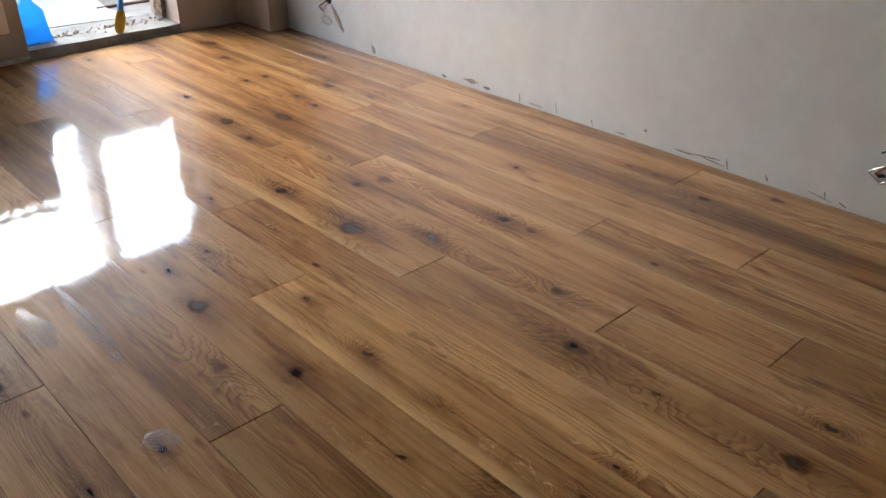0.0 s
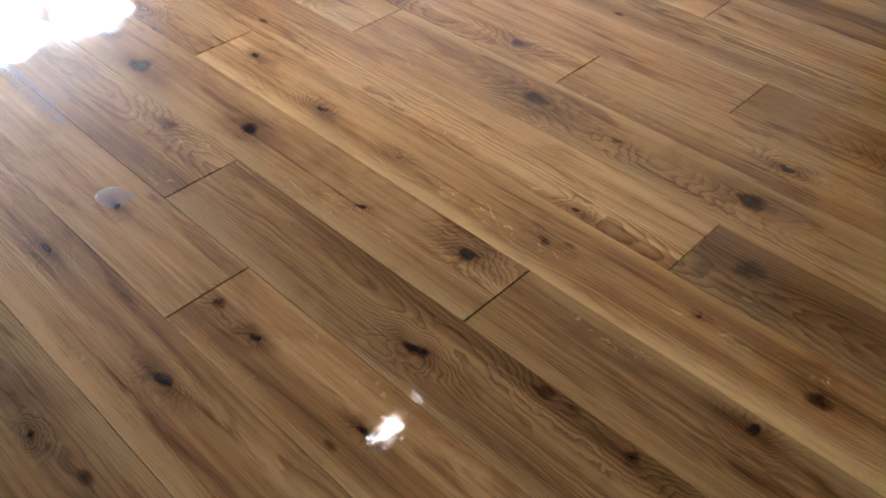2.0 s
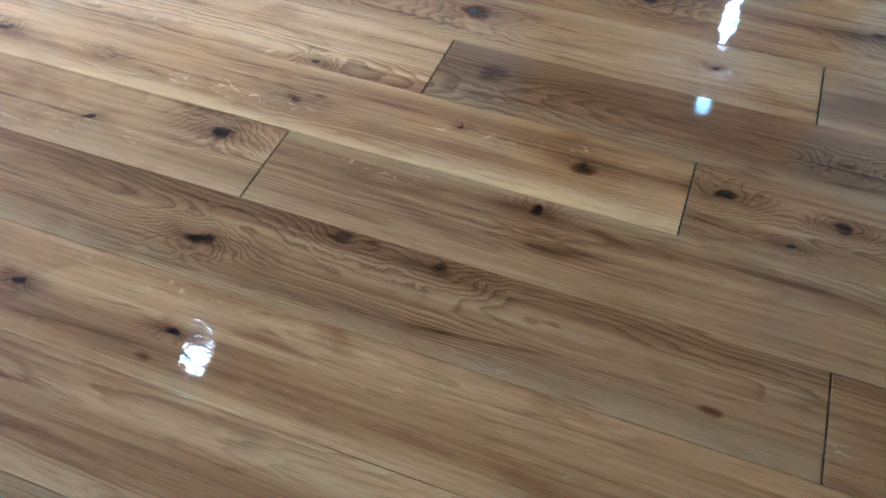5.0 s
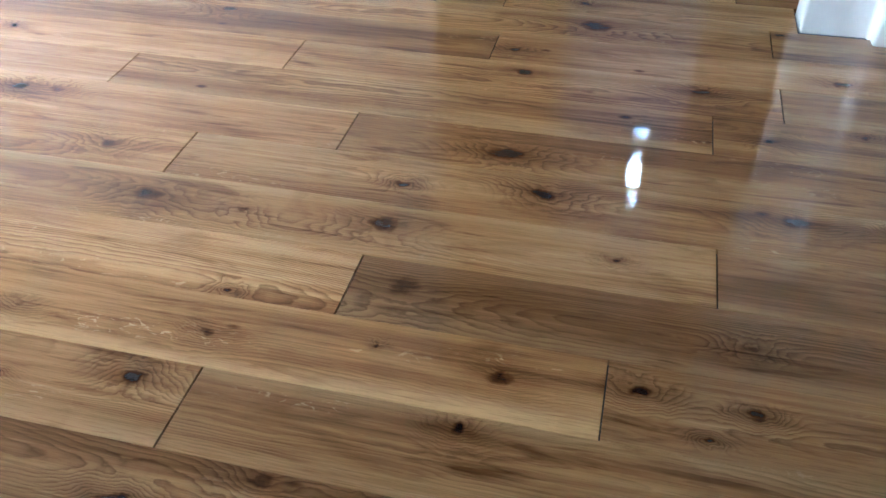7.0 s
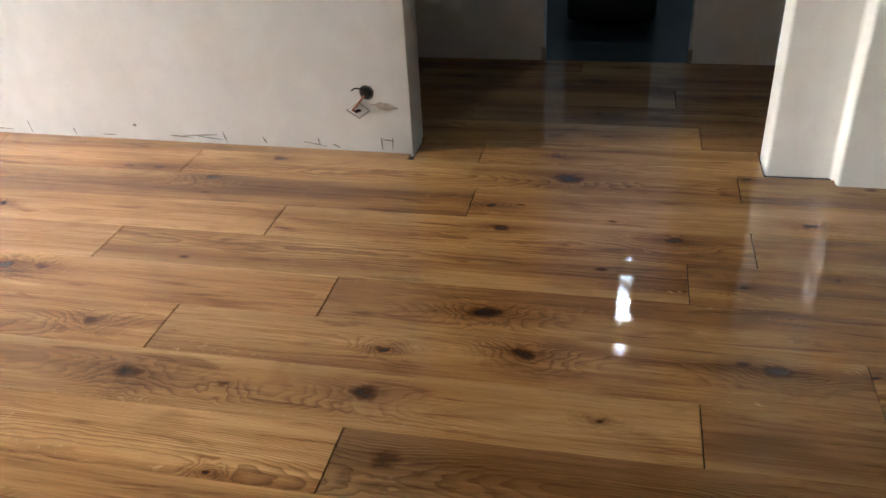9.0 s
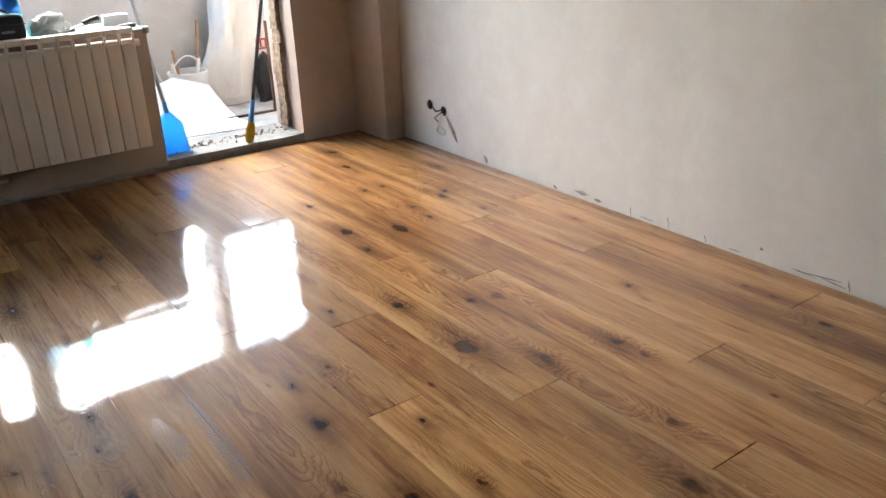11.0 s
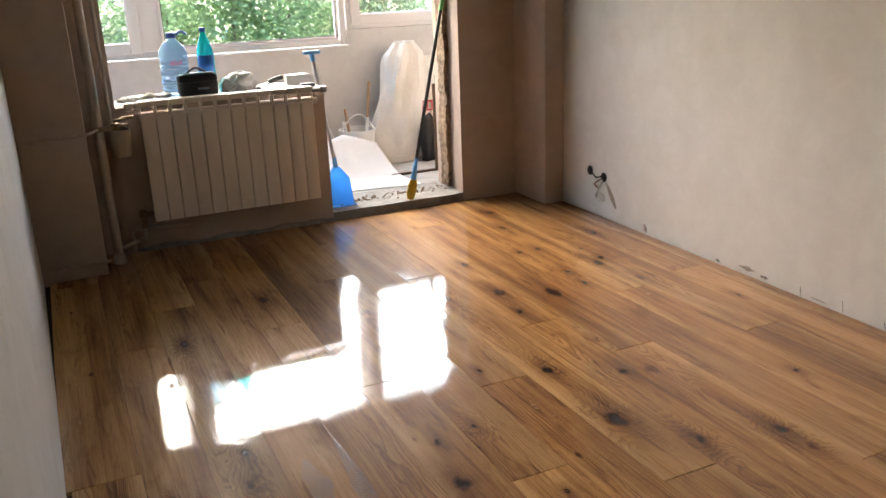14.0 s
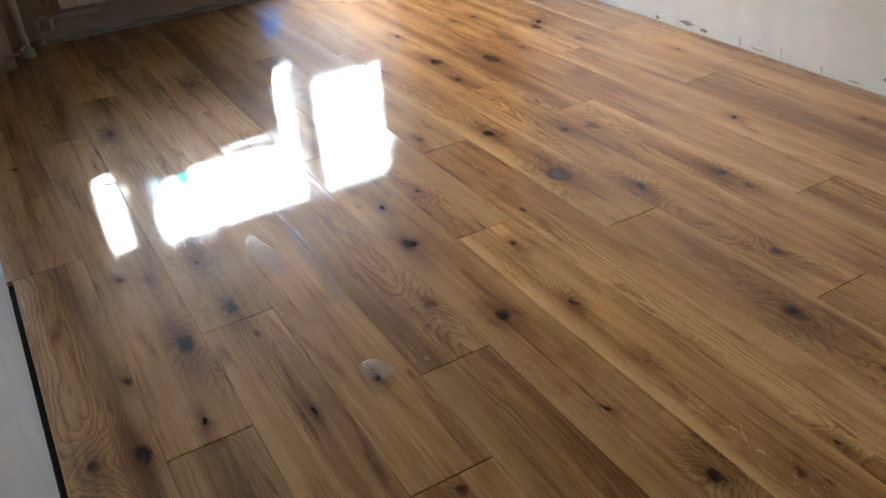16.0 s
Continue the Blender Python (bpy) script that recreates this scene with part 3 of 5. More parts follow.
tube(hb, [(0.717, OUT - 0.012, 1.535), (0.717, OUT - 0.042, 1.545), (0.735, OUT - 0.045, 1.625)], 0.0085, 8)
put1("handle", hb, PVC, win1, "white window handle")
put1("window_sill", box(B(), -0.44, OUT - 0.035, 0.900, 2.240, OUT + 0.02, 0.914, 0.004), PVC, win1)
win2, put2 = window("window_2", "white plastic opening window over the balcony parapet", 2.252, 1.022, 3.29, 2.285, [(2.276, 3.262, True)])
hb = B()
tube(hb, [(2.284, OUT - 0.006, 1.07), (2.284, OUT - 0.006, 1.13)], 0.008, 8)
put2("hinge", hb, PVC, win2)

# ---- floor boards ----
floor_ob = structure("floor", box(B(), -0.075, -3.5, -0.12, HALL_X, 4.998, -0.0145), SUBFLOOR, "glossy freshly lacquered wide oak plank floor", "floor")
WIDE = 0.19
# Butt joints of the rows, along the boards, where they show.
JOINTS = {0: [2.665], 1: [1.708], 2: [2.096], 3: [1.341, 4.31], 4: [1.643, -0.067, 3.55], 5: [0.942, 2.86], 6: [2.102, 0.200], 7: [0.747, 2.656],
          8: [1.899, 0.0], 9: [1.332, 3.042, -0.374], 10: [0.944, 2.665], 11: [1.715, 0.007, 3.545], 12: [1.246, 3.165, -0.177], 13: [0.659, 2.565],
          14: [1.724, 3.25, -0.169], 15: [2.587], 16: [-0.071], 17: [0.783], 18: [0.007], 19: [1.1], 20: [0.4]}
# Boards that stand out from their neighbours: row, a point along, tone. Southern ones are darkened further for the
# window light's falloff.
TONES = {(6, 1.0): (1.30, 1.32, 1.28), (7, 0.3): (0.60, 0.56, 0.52), (7, 1.5): (1.20, 1.18, 1.14), (8, 1.0): (0.92, 0.90, 0.86), (13, 1.5): (0.74, 0.70, 0.66), (15, 1.5): (0.70, 0.66, 0.62),
         (9, 2.0): (1.12, 1.10, 1.06), (5, 0.5): (0.88, 0.87, 0.85), (3, 2.0): (1.0, 0.98, 0.95), (0, 2.0): (1.16, 1.14, 1.08), (11, 1.0): (0.92, 0.90, 0.86), (16, 0.5): (1.28, 1.28, 1.2),
         (10, 3.0): (0.84, 0.80, 0.76), (12, 0.5): (1.04, 1.02, 0.97), (4, 0.9): (0.88, 0.87, 0.86), (3, 0.5): (1.14, 1.12, 1.07), (6, 2.6): (0.92, 0.90, 0.88), (18, 0.0): (1.15, 1.12, 1.08),
         (6, -0.5): (0.76, 0.73, 0.70), (8, -0.5): (0.74, 0.70, 0.66), (9, 0.5): (0.88, 0.85, 0.80), (10, 0.3): (0.80, 0.76, 0.70), (9, -0.9): (0.76, 0.73, 0.68), (11, -0.5): (0.80, 0.77, 0.72),
         (12, -0.7): (0.80, 0.77, 0.72), (2, 1.2): (1.08, 1.06, 1.02), (10, 1.8): (1.08, 1.04, 1.0), (12, 2.0): (1.05, 1.02, 0.98), (5, 1.8): (0.98, 0.97, 0.95)}
rng = random.Random(11)
# Knots of each row: across, along, radius, darkness.
KNOTS = collections.defaultdict(list)


def knots(row, *places):
    KNOTS[row] += places


knots(0, (0.155, 1.756, 0.025, 1.0), (0.054, 1.776, 0.022, 0.7), (0.178, 2.021, 0.017, 0.8))
knots(1, (0.281, 1.266, 0.009, 0.8), (0.292, 1.784, 0.015, 1.0), (0.334, 2.072, 0.029, 1.0), (0.325, 2.429, 0.015, 0.6), (0.254, 2.487, 0.013, 0.9))
knots(2, (0.490, 1.221, 0.019, 0.9), (0.511, 1.672, 0.011, 0.8), (0.475, 2.171, 0.028, 0.9), (0.472, 2.446, 0.024, 0.6), (0.492, 2.634, 0.029, 0.6), (0.454, 3.573, 0.021, 0.9))
knots(3, (0.666, 0.895, 0.011, 0.9), (0.660, 1.189, 0.012, 1.0), (0.667, 1.297, 0.017, 0.6), (0.676, 1.699, 0.013, 1.0))
knots(4, (0.927, 0.551, 0.022, 0.6), (0.934, 0.729, 0.021, 0.6), (0.843, 0.959, 0.018, 1.0), (0.918, 1.880, 0.027, 0.5), (0.856, 3.896, 0.037, 0.6))
knots(5, (1.106, 0.445, 0.016, 0.9), (1.089, 1.056, 0.020, 1.0), (1.036, 1.323, 0.012, 0.7), (1.041, 1.721, 0.025, 1.0), (1.011, 2.160, 0.034, 1.0), (1.045, 2.397, 0.024, 0.6))
knots(6, (1.257, -0.066, 0.014, 0.8), (1.183, 0.008, 0.008, 0.8), (1.266, 0.139, 0.019, 1.0), (1.239, 0.387, 0.023, 0.8), (1.266, 0.630, 0.006, 0.7), (1.229, 0.969, 0.018, 0.6), (1.215, 1.383, 0.015, 0.3), (1.213, 1.662, 0.014, 0.8), (1.255, 1.983, 0.013, 0.8), (1.140, 2.298, 0.010, 0.8), (1.191, 2.425, 0.015, 0.7))
knots(7, (1.419, -0.063, 0.015, 0.5), (1.443, 0.632, 0.048, 0.4), (1.349, 0.981, 0.010, 0.6), (1.382, 2.778, 0.015, 0.8))
knots(8, (1.625, 0.214, 0.010, 0.8), (1.635, 0.746, 0.037, 0.7), (1.613, 1.075, 0.019, 0.4), (1.618, 1.321, 0.036, 0.7), (1.607, 2.245, 0.044, 1.0), (1.603, 2.654, 0.024, 0.9), (1.592, 3.480, 0.020, 0.7))
knots(9, (1.856, -0.385, 0.010, 0.8), (1.848, -0.177, 0.033, 0.8), (1.827, 0.392, 0.027, 1.0), (1.796, 0.733, 0.014, 0.8), (1.798, 1.535, 0.026, 0.6), (1.759, 2.020, 0.025, 0.8), (1.835, 2.509, 0.033, 0.6), (1.794, 3.185, 0.019, 0.8), (1.830, 3.430, 0.034, 0.9), (1.866, 3.858, 0.023, 0.8), (1.782, 4.784, 0.020, 0.5))
knots(10, (1.979, 0.517, 0.034, 1.0), (2.024, 1.835, 0.022, 0.6), (2.017, 1.954, 0.026, 0.9), (1.935, 2.477, 0.042, 0.5), (2.043, 3.304, 0.046, 0.8))
knots(11, (2.250, -0.369, 0.014, 0.7), (2.184, -0.136, 0.020, 0.7), (2.227, 3.340, 0.018, 0.8), (2.252, 3.505, 0.019, 0.7), (2.200, 3.882, 0.017, 0.8))
knots(12, (2.405, 0.036, 0.022, 0.8), (2.416, 0.541, 0.026, 0.9), (2.367, 2.215, 0.015, 0.8), (2.454, 3.537, 0.033, 0.9), (2.306, 3.878, 0.024, 0.6), (2.336, 4.314, 0.026, 0.8), (2.429, 4.637, 0.028, 0.9))
knots(13, (2.536, -0.345, 0.022, 0.8), (2.551, 0.595, 0.018, 0.7), (2.639, 1.584, 0.027, 0.7), (2.494, 3.260, 0.031, 0.5), (2.504, 3.591, 0.022, 0.9))
knots(14, (2.821, -0.194, 0.014, 0.7), (2.766, 0.368, 0.047, 0.8), (2.812, 1.402, 0.027, 0.6), (2.691, 1.818, 0.025, 0.4), (2.720, 2.871, 0.015, 0.7), (2.721, 3.964, 0.025, 0.8))
knots(18, (3.561, -0.305, 0.009, 0.9))
knots(15, (2.93, 0.42, 0.016, 0.6))
knots(16, (3.12, 0.25, 0.014, 0.5), (3.15, -0.6, 0.02, 0.7))
knots(17, (3.33, 0.30, 0.018, 0.6))
knots(19, (3.70, 0.33, 0.02, 0.8), (3.72, 0.9, 0.02, 0.6))
knots(20, (3.88, 0.2, 0.016, 0.6))


def wall_x(y):
    """The face of the long wall."""
    return 2.907 + (y - 0.93) / 4.07 * 0.055



def plank_mesh(x0, x1, y0, y1, x2=None):
    bm = B()
    x2 = x1 if x2 is None else x2
    c = 0.0009
    lo = [bm.verts.new((x, y, -0.014)) for x, y in ((x0, y0), (x1, y0), (x2, y1), (x0, y1))]
    mid = [bm.verts.new((x, y, -c * 0.8)) for x, y in ((x0, y0), (x1, y0), (x2, y1), (x0, y1))]
    hi = [bm.verts.new((x, y, 0.0)) for x, y in ((x0 + c * 0.5, y0 + c), (x1 - c * 0.5, y0 + c), (x2 - c * 0.5, y1 - c), (x0 + c * 0.5, y1 - c))]
    bm.faces.new(lo[::-1])
    bm.faces.new(hi)
    for a, b in ((lo, mid), (mid, hi)):
        for i in range(4):
            j = (i + 1) % 4
            bm.faces.new((a[i], a[j], b[j], b[i]))
    return bm


for row in range(0, 21):
    oak = oak_material(KNOTS[row])
    x0, x1 = row * WIDE + 0.0004, (row + 1) * WIDE - 0.0004
    if row == 0:
        x0 = -0.004
    y_lo, y_hi = -3.49, 4.978
    if row >= 15:
        y_hi = 2.49
    cuts = sorted(JOINTS.get(row, [rng.uniform(0, 1.8)]))
    if row == 15:
        spans_x = [(2.8502, 2.898, 0.94, y_hi + 2.4), (2.8502, x1, -0.255, 0.92)]
    else:
        spans_x = [(x0, x1, y_lo, y_hi)]
    while cuts[0] - 1.9 > y_lo:
        cuts.insert(0, cuts[0] - 1.9)
    while cuts[-1] + 1.9 < y_hi:
        cuts.append(cuts[-1] + 1.9)
    for a, b, lo_y, hi_y in spans_x:
        b = min(b, HALL_X - 0.004)
        if b <= a:
            continue
        stops = [lo_y] + [c for c in cuts if lo_y + 0.05 < c < hi_y - 0.05] + [hi_y]
        for s, e in zip(stops, stops[1:]):
            if row == 0 and s > 2.0:
                a = -0.030
            b2 = None
            if row == 15 and s > 0.93:
                b, b2 = wall_x(s) - 0.007, wall_x(e) - 0.007
            bm = plank_mesh(a, b, s + 0.0014, e - 0.0014, b2)
            me = bpy.data.meshes.new("plank")
            bm.to_mesh(me)
            bm.free()
            me.materials.append(oak)
            pl = new("plank", me)
            pl.parent = floor_ob
            g = rng.uniform(0.80, 1.14)
            tone = (g, g * rng.uniform(0.97, 1.01), g * rng.uniform(0.93, 1.02))
            for (rr, yy), tt in TONES.items():
                if rr == row and s < yy < e:
                    tone = tt
            pl.color = (*tone, 1)

# ---- radiator and pipes ----
RX, RW, RN = 0.527, 0.0772, 12
rad = thing("radiator", (RX + RW * RN / 2, 4.90, 0.18), "white twelve-section aluminium radiator hung under the parapet slab", "radiator")
bpy.context.view_layer.update()


def fit_part(name, bm, mat, parent, label=""):
    """A part given in the room's own measures."""
    ob = part(name, bm, mat, parent, label)
    bpy.context.view_layer.update()
    ob.matrix_parent_inverse = parent.matrix_world.inverted()
    return ob


def section_mesh():
    bm = B()
    w = RW - 0.0030
    # front plate with a gently arched head
    pts = [(0.0015, 0.186), (w, 0.186), (w, 0.738)] + [(0.0015 + (w - 0.0015) * (1 - i / 8), 0.738 + 0.010 * math.sin(math.pi * i / 8)) for i in range(1, 8)] + [(0.0015, 0.738)]
    f0 = [bm.verts.new((x, 4.862, z)) for x, z in pts]
    f1 = [bm.verts.new((x, 4.878, z)) for x, z in pts]
    bm.faces.new(f0)
    bm.faces.new(f1[::-1])
    for i in range(len(pts)):
        j = (i + 1) % len(pts)
        bm.faces.new((f0[j], f0[i], f1[i], f1[j]))
    bmesh.ops.bevel(bm, geom=[e for e in bm.edges if all(abs(v.co.y - 4.862) < 1e-5 for v in e.verts)], offset=0.004, segments=2, affect="EDGES", profile=0.5)
    # core, collector heads and the grille bridge
    box(bm, w * 0.36, 4.878, 0.20, w * 0.64, 4.935, 0.74, 0.002, 1)
    box(bm, 0.0, 4.880, 0.205, RW, 4.930, 0.245, 0.004, 1)
    box(bm, 0.0, 4.880, 0.720, RW, 4.930, 0.765, 0.004, 1)
    box(bm, 0.0005, 4.866, 0.796, RW - 0.0005, 4.936, 0.826, 0.005, 2)
    box(bm, 0.0005, 4.866, 0.748, 0.0095, 4.880, 0.797, 0.002, 1)
    box(bm, RW - 0.0095, 4.866, 0.748, RW - 0.0005, 4.880, 0.797, 0.002, 1)
    return bm


first = fit_part("section", section_mesh(), ENAMEL, rad)
first.location = (RX, 0, 0)
for i in range(1, RN):
    s = first.copy()
    scene.collection.objects.link(s)
    s.location = (RX + i * RW, 0, 0)
fit_part("end_plug", tube(B(), [(RX + RN * RW, 4.905, 0.742), (RX + RN * RW + 0.03, 4.905, 0.742)], 0.019, 14), ENAMEL, rad)
bm = B()
tube(bm, [(RX + RN * RW + 0.005, 4.905, 0.80), (RX + RN * RW + 0.055, 4.905, 0.80)], 0.010, 10)
lathe(bm, [(0.006, -0.02), (0.018, -0.016), (0.021, 0.0), (0.018, 0.016), (0.006, 0.02)], 14, (RX + RN * RW + 0.075, 4.905, 0.80))
fit_part("bleed_valve", bm, STEEL, rad, "grey bleed valve knob")
bm = B()
tube(bm, [(RX - 0.045, 4.905, 0.80), (RX + 0.004, 4.905, 0.80)], 0.017, 12)
lathe(bm, [(0.012, -0.022), (0.024, -0.018), (0.024, 0.018), (0.012, 0.022)], 14, (RX - 0.045, 4.905, 0.80))
fit_part("valve", bm, ENAMEL, rad, "white radiator valve")
bm = B()
tube(bm, [(RX + 0.01, 4.905, 0.225), (RX - 0.05, 4.905, 0.225), (RX - 0.056, 4.905, 0.21), (RX - 0.056, 4.905, 0.15)], 0.013, 10)
lathe(bm, [(0.014, -0.02), (0.020, -0.016), (0.020, 0.02), (0.012, 0.026)], 12, (RX - 0.056, 4.905, 0.225))
fit_part("return_valve", bm, BRASS, rad, "dull brass return valve")
fit_part("bracket", box(B(), RX + 0.25, 4.935, 0.70, RX + 0.28, 4.9995, 0.74, 0.002, 1), STEEL, rad)
fit_part("bracket", box(B(), RX + 0.66, 4.935, 0.70, RX + 0.69, 4.9995, 0.74, 0.002, 1), STEEL, rad)

pipes = thing("heating_pipe", (0.318, 4.84, 0.0), "cream painted vertical heating pipe with branch lines", "pipe")
bpy.context.view_layer.update()
fit_part("riser", tube(B(), [(0.318, 4.84, -0.012), (0.316, 4.842, 1.2), (0.318, 4.842, TOP)], 0.023, 16), PIPE, pipes)
fit_part("collar", lathe(B(), [(0.024, 0), (0.036, 0.002), (0.033, 0.045), (0.025, 0.055)], 16, (0.318, 4.84, -0.010)), PIPE, pipes)
fit_part("thin_riser", tube(B(), [(0.385, 4.93, 0.70), (0.387, 4.93, TOP)], 0.010, 10), PIPE, pipes)
fit_part("upper_branch", tube(B(), [(-0.02, 4.655, 0.705), (0.20, 4.655, 0.715), (0.262, 4.66, 0.718), (0.31, 4.80, 0.715)], 0.008, 10), PLASTER_SHADED, pipes)
bm = B()
tube(bm, [(0.285, 4.80, 0.712), (0.46, 4.86, 0.715)], 0.012, 10)
lathe(bm, [(0.010, -0.02), (0.022, -0.016), (0.022, 0.016), (0.010, 0.02)], 12, (0.40, 4.845, 0.716))
tube(bm, [(0.40, 4.845, 0.73), (0.40, 4.842, 0.748), (0.45, 4.838, 0.752)], 0.006, 8)
fit_part("stopcock", bm, BRASS, pipes, "tarnished brass stopcock")
fit_part("lower_branch", tube(B(), [(-0.02, 4.652, 0.075), (0.22, 4.652, 0.075), (0.262, 4.66, 0.073), (0.318, 4.80, 0.072)], 0.008, 10), PLASTER_SHADED, pipes)
fit_part("elbow", lathe(B(), [(0.012, -0.02), (0.017, -0.016), (0.017, 0.02), (0.010, 0.024)], 12, (0.268, 4.68, 0.073)), BRASS, pipes)
bm = B()
tube(bm, [(RX - 0.056, 4.905, 0.155), (RX - 0.056, 4.93, 0.09), (0.43, 4.96, 0.07), (0.34, 4.90, 0.06)], 0.012, 10)
tube(bm, [(0.405, 4.955, 0.02), (0.405, 4.955, 0.130), (0.42, 4.955, 0.140), (0.715, 4.955, 0.128)], 0.013, 10)
fit_part("radiator_feed", bm, PIPE, pipes)
fit_part("upper_feed", tube(B(), [(0.44, 4.93, 0.745), (RX - 0.03, 4.93, 0.745)], 0.008, 8), BRASS, pipes)

can = thing("drip_cup", (0.412, 4.845, 0.56), "cloudy cut plastic cup hung on the stopcock", "cup")
part("cup", lathe(B(), [(0.043, 0.0), (0.047, 0.004), (0.058, 0.140), (0.056, 0.140), (0.045, 0.006)], 20), CAN, can)
part("cord", tube(B(), arc((-0.056, 0, 0.135), (0.056, 0, 0.135), (0, 0, 0.035)), 0.003, 6), WIRE, can)

# ---- parapet slab and what stands on it ----
SLAB = 0.803
slab = thing("parapet_slab", (0.99, 5.18, 0.785), "white stone slab on the low parapet wall", "slab")
part("top", box(B(), -0.47, -0.205, 0.0003, 0.565, 0.19, 0.018, 0.003), SHEET, slab)

jug = thing("water_jug", (0.775, 5.20, SLAB + 0.0005), "large clear pale-blue plastic water jug with blue cap", "jug")
prof = [(0.060, 0.0), (0.074, 0.006)]
for i in range(9):
    z = 0.02 + i * 0.022
    prof += [(0.079, z), (0.075, z + 0.011)]
prof += [(0.079, 0.225), (0.074, 0.245), (0.055, 0.275), (0.033, 0.298), (0.024, 0.306), (0.024, 0.318)]
part("body", lathe(B(), prof, 32), JUG, jug)
part("cap", lathe(B(), [(0.027, 0.313), (0.027, 0.338), (0.024, 0.341)], 24), DEEP_BLUE, jug, "dark blue screw cap")
part("grip", tube(B(), arc((0.022, 0.0, 0.318), (0.085, 0.0, 0.325), (0, 0, 0.022)), 0.007, 8), DEEP_BLUE, jug, "dark blue carrying strap")
bm = B()
for k in range(6):
    a = -1.95 + k * 0.15
    h = 0.018 + 0.010 * ((k * 7) % 3) / 2
    x, y = 0.0805 * math.cos(a), 0.0805 * math.sin(a)
    tube(bm, [(x, y, 0.170), (x, y, 0.170 + h)], 0.0032, 6)
part("print", bm, PINK_PRINT, jug, "pink printed bars")

bottle = thing("aqua_bottle", (0.955, 5.24, SLAB + 0.0005), "aqua plastic bottle with dark cap and blue label", "bottle")
part("body", lathe(B(), [(0.034, 0.0), (0.046, 0.006), (0.048, 0.03), (0.046, 0.05), (0.048, 0.07), (0.048, 0.20), (0.044, 0.24), (0.030, 0.285), (0.017, 0.315), (0.014, 0.335)], 28), AQUA, bottle)
part("cap", lathe(B(), [(0.0165, 0.331), (0.0165, 0.354), (0.014, 0.356)], 20), DEEP_BLUE, bottle, "dark blue cap")
bm = B()
va, vb = [], []
for k in range(15):
    a = math.radians(-165 + k * 9)
    va.append(bm.verts.new((0.0487 * math.cos(a), 0.0487 * math.sin(a), 0.115)))
    vb.append(bm.verts.new((0.0487 * math.cos(a), 0.0487 * math.sin(a), 0.205)))
for k in range(14):
    bm.faces.new((va[k], va[k + 1], vb[k + 1], vb[k]))
lab = part("label", bm, LABEL_BLUE, bottle, "blue paper label")
lab.modifiers.new("thick", "SOLIDIFY").thickness = 0.0006

case = thing("tool_case", (0.868, 5.075, SLAB + 0.0005), "small black zipped case with a carrying handle", "case")
bm = box(B(), -0.105, -0.055, 0.0, 0.105, 0.055, 0.128, 0.026, 4)
part("body", bm, BLACK, case)
part("zip", frame_bars(B(), -0.107, 0.078, 0.107, 0.083, 0.002, -0.057, 0.057, 0), BLACK_TRIM, case)
part("handle", tube(B(), arc((-0.052, 0, 0.126), (0.052, 0, 0.126), (0, 0, 0.026)), 0.006, 8), BLACK_TRIM, case)
part("print", box(B(), -0.01, -0.0562, 0.04, 0.05, -0.0545, 0.052), GREY_PRINT, case, "faint grey printed bar")


def lump(name, at, size, mat, label, category, amount=0.02, scale=12, seed=0, turn=0.0, squash=True):
    """A crumpled soft thing that lies flat underneath."""
    bm = B()
    bmesh.ops.create_icosphere(bm, subdivisions=4, radius=1.0)
    for v in bm.verts:
        v.co = Vector((v.co.x * size[0], v.co.y * size[1], v.co.z * size[2]))
        v.co += noise.noise_vector(v.co * scale + Vector((seed, 2, 3))) * amount + noise.noise_vector(v.co * scale * 2.7 + Vector((seed, 5, 1))) * amount * 0.45
        if squash and v.co.z < -size[2] * 0.55:
            v.co.z = -size[2] * 0.55
    lo = min(v.co.z for v in bm.verts)
    for v in bm.verts:
        v.co.z -= lo
    ob = mesh_object(name, bm, mat)
    ob.matrix_world = pose(*at, 0, 0, turn)
    return tagged(ob, label, category)


lump("paper_bag", (1.095, 5.13, SLAB), (0.115, 0.08, 0.055), SHEET, "crumpled white paper bag on the slab", "bag", 0.038, 13, 1, 15)
lump("rag", (0.64, 5.14, SLAB), (0.105, 0.075, 0.016), CLOTH, "crumpled grey-white rag on the slab", "rag", 0.016, 18, 4, 25)
lump("rag", (0.50, 5.10, SLAB), (0.055, 0.05, 0.014), CLOTH, "small dirty rag hanging over the slab edge", "rag", 0.014, 20, 7, -20)
trowel = thing("filling_knife", (1.23, 5.16, SLAB), "dark broad filling knife on the slab", "knife")
bm = B()
prism(bm, [(-0.085, -0.035), (0.06, -0.022), (0.06, 0.022), (-0.085, 0.04)], 0.014, 0.020)
bmesh.ops.rotate(bm, verts=bm.verts, cent=(0, 0, 0.0), matrix=Matrix.Rotation(radians(-13), 3, "Y"))
part("blade", bm, TOOL, trowel)
part("handle", tube(B(), [(0.05, 0.0, 0.034), (0.10, 0.002, 0.050), (0.135, 0.002, 0.056)], 0.014, 10), TOOL, trowel)
part("prop", box(B(), -0.09, -0.03, 0.0, 0.0, 0.03, 0.012, 0.003), TOOL, trowel)
tin = thing("offcut_box", (1.47, 5.26, SLAB), "small white open carton", "box")
part("carton", prism(B(), [(-0.07, -0.04), (0.07, -0.04), (0.055, 0.04), (-0.055, 0.04)], 0.0, 0.055, 0.004), SHEET, tin)
pliers = thing("tool", (1.405, 5.06, SLAB), "flat steel hand tool on the slab", "tool")
part("shaft", box(B(), -0.10, -0.012, 0.0, 0.03, 0.012, 0.010, 0.003), STEEL, pliers)
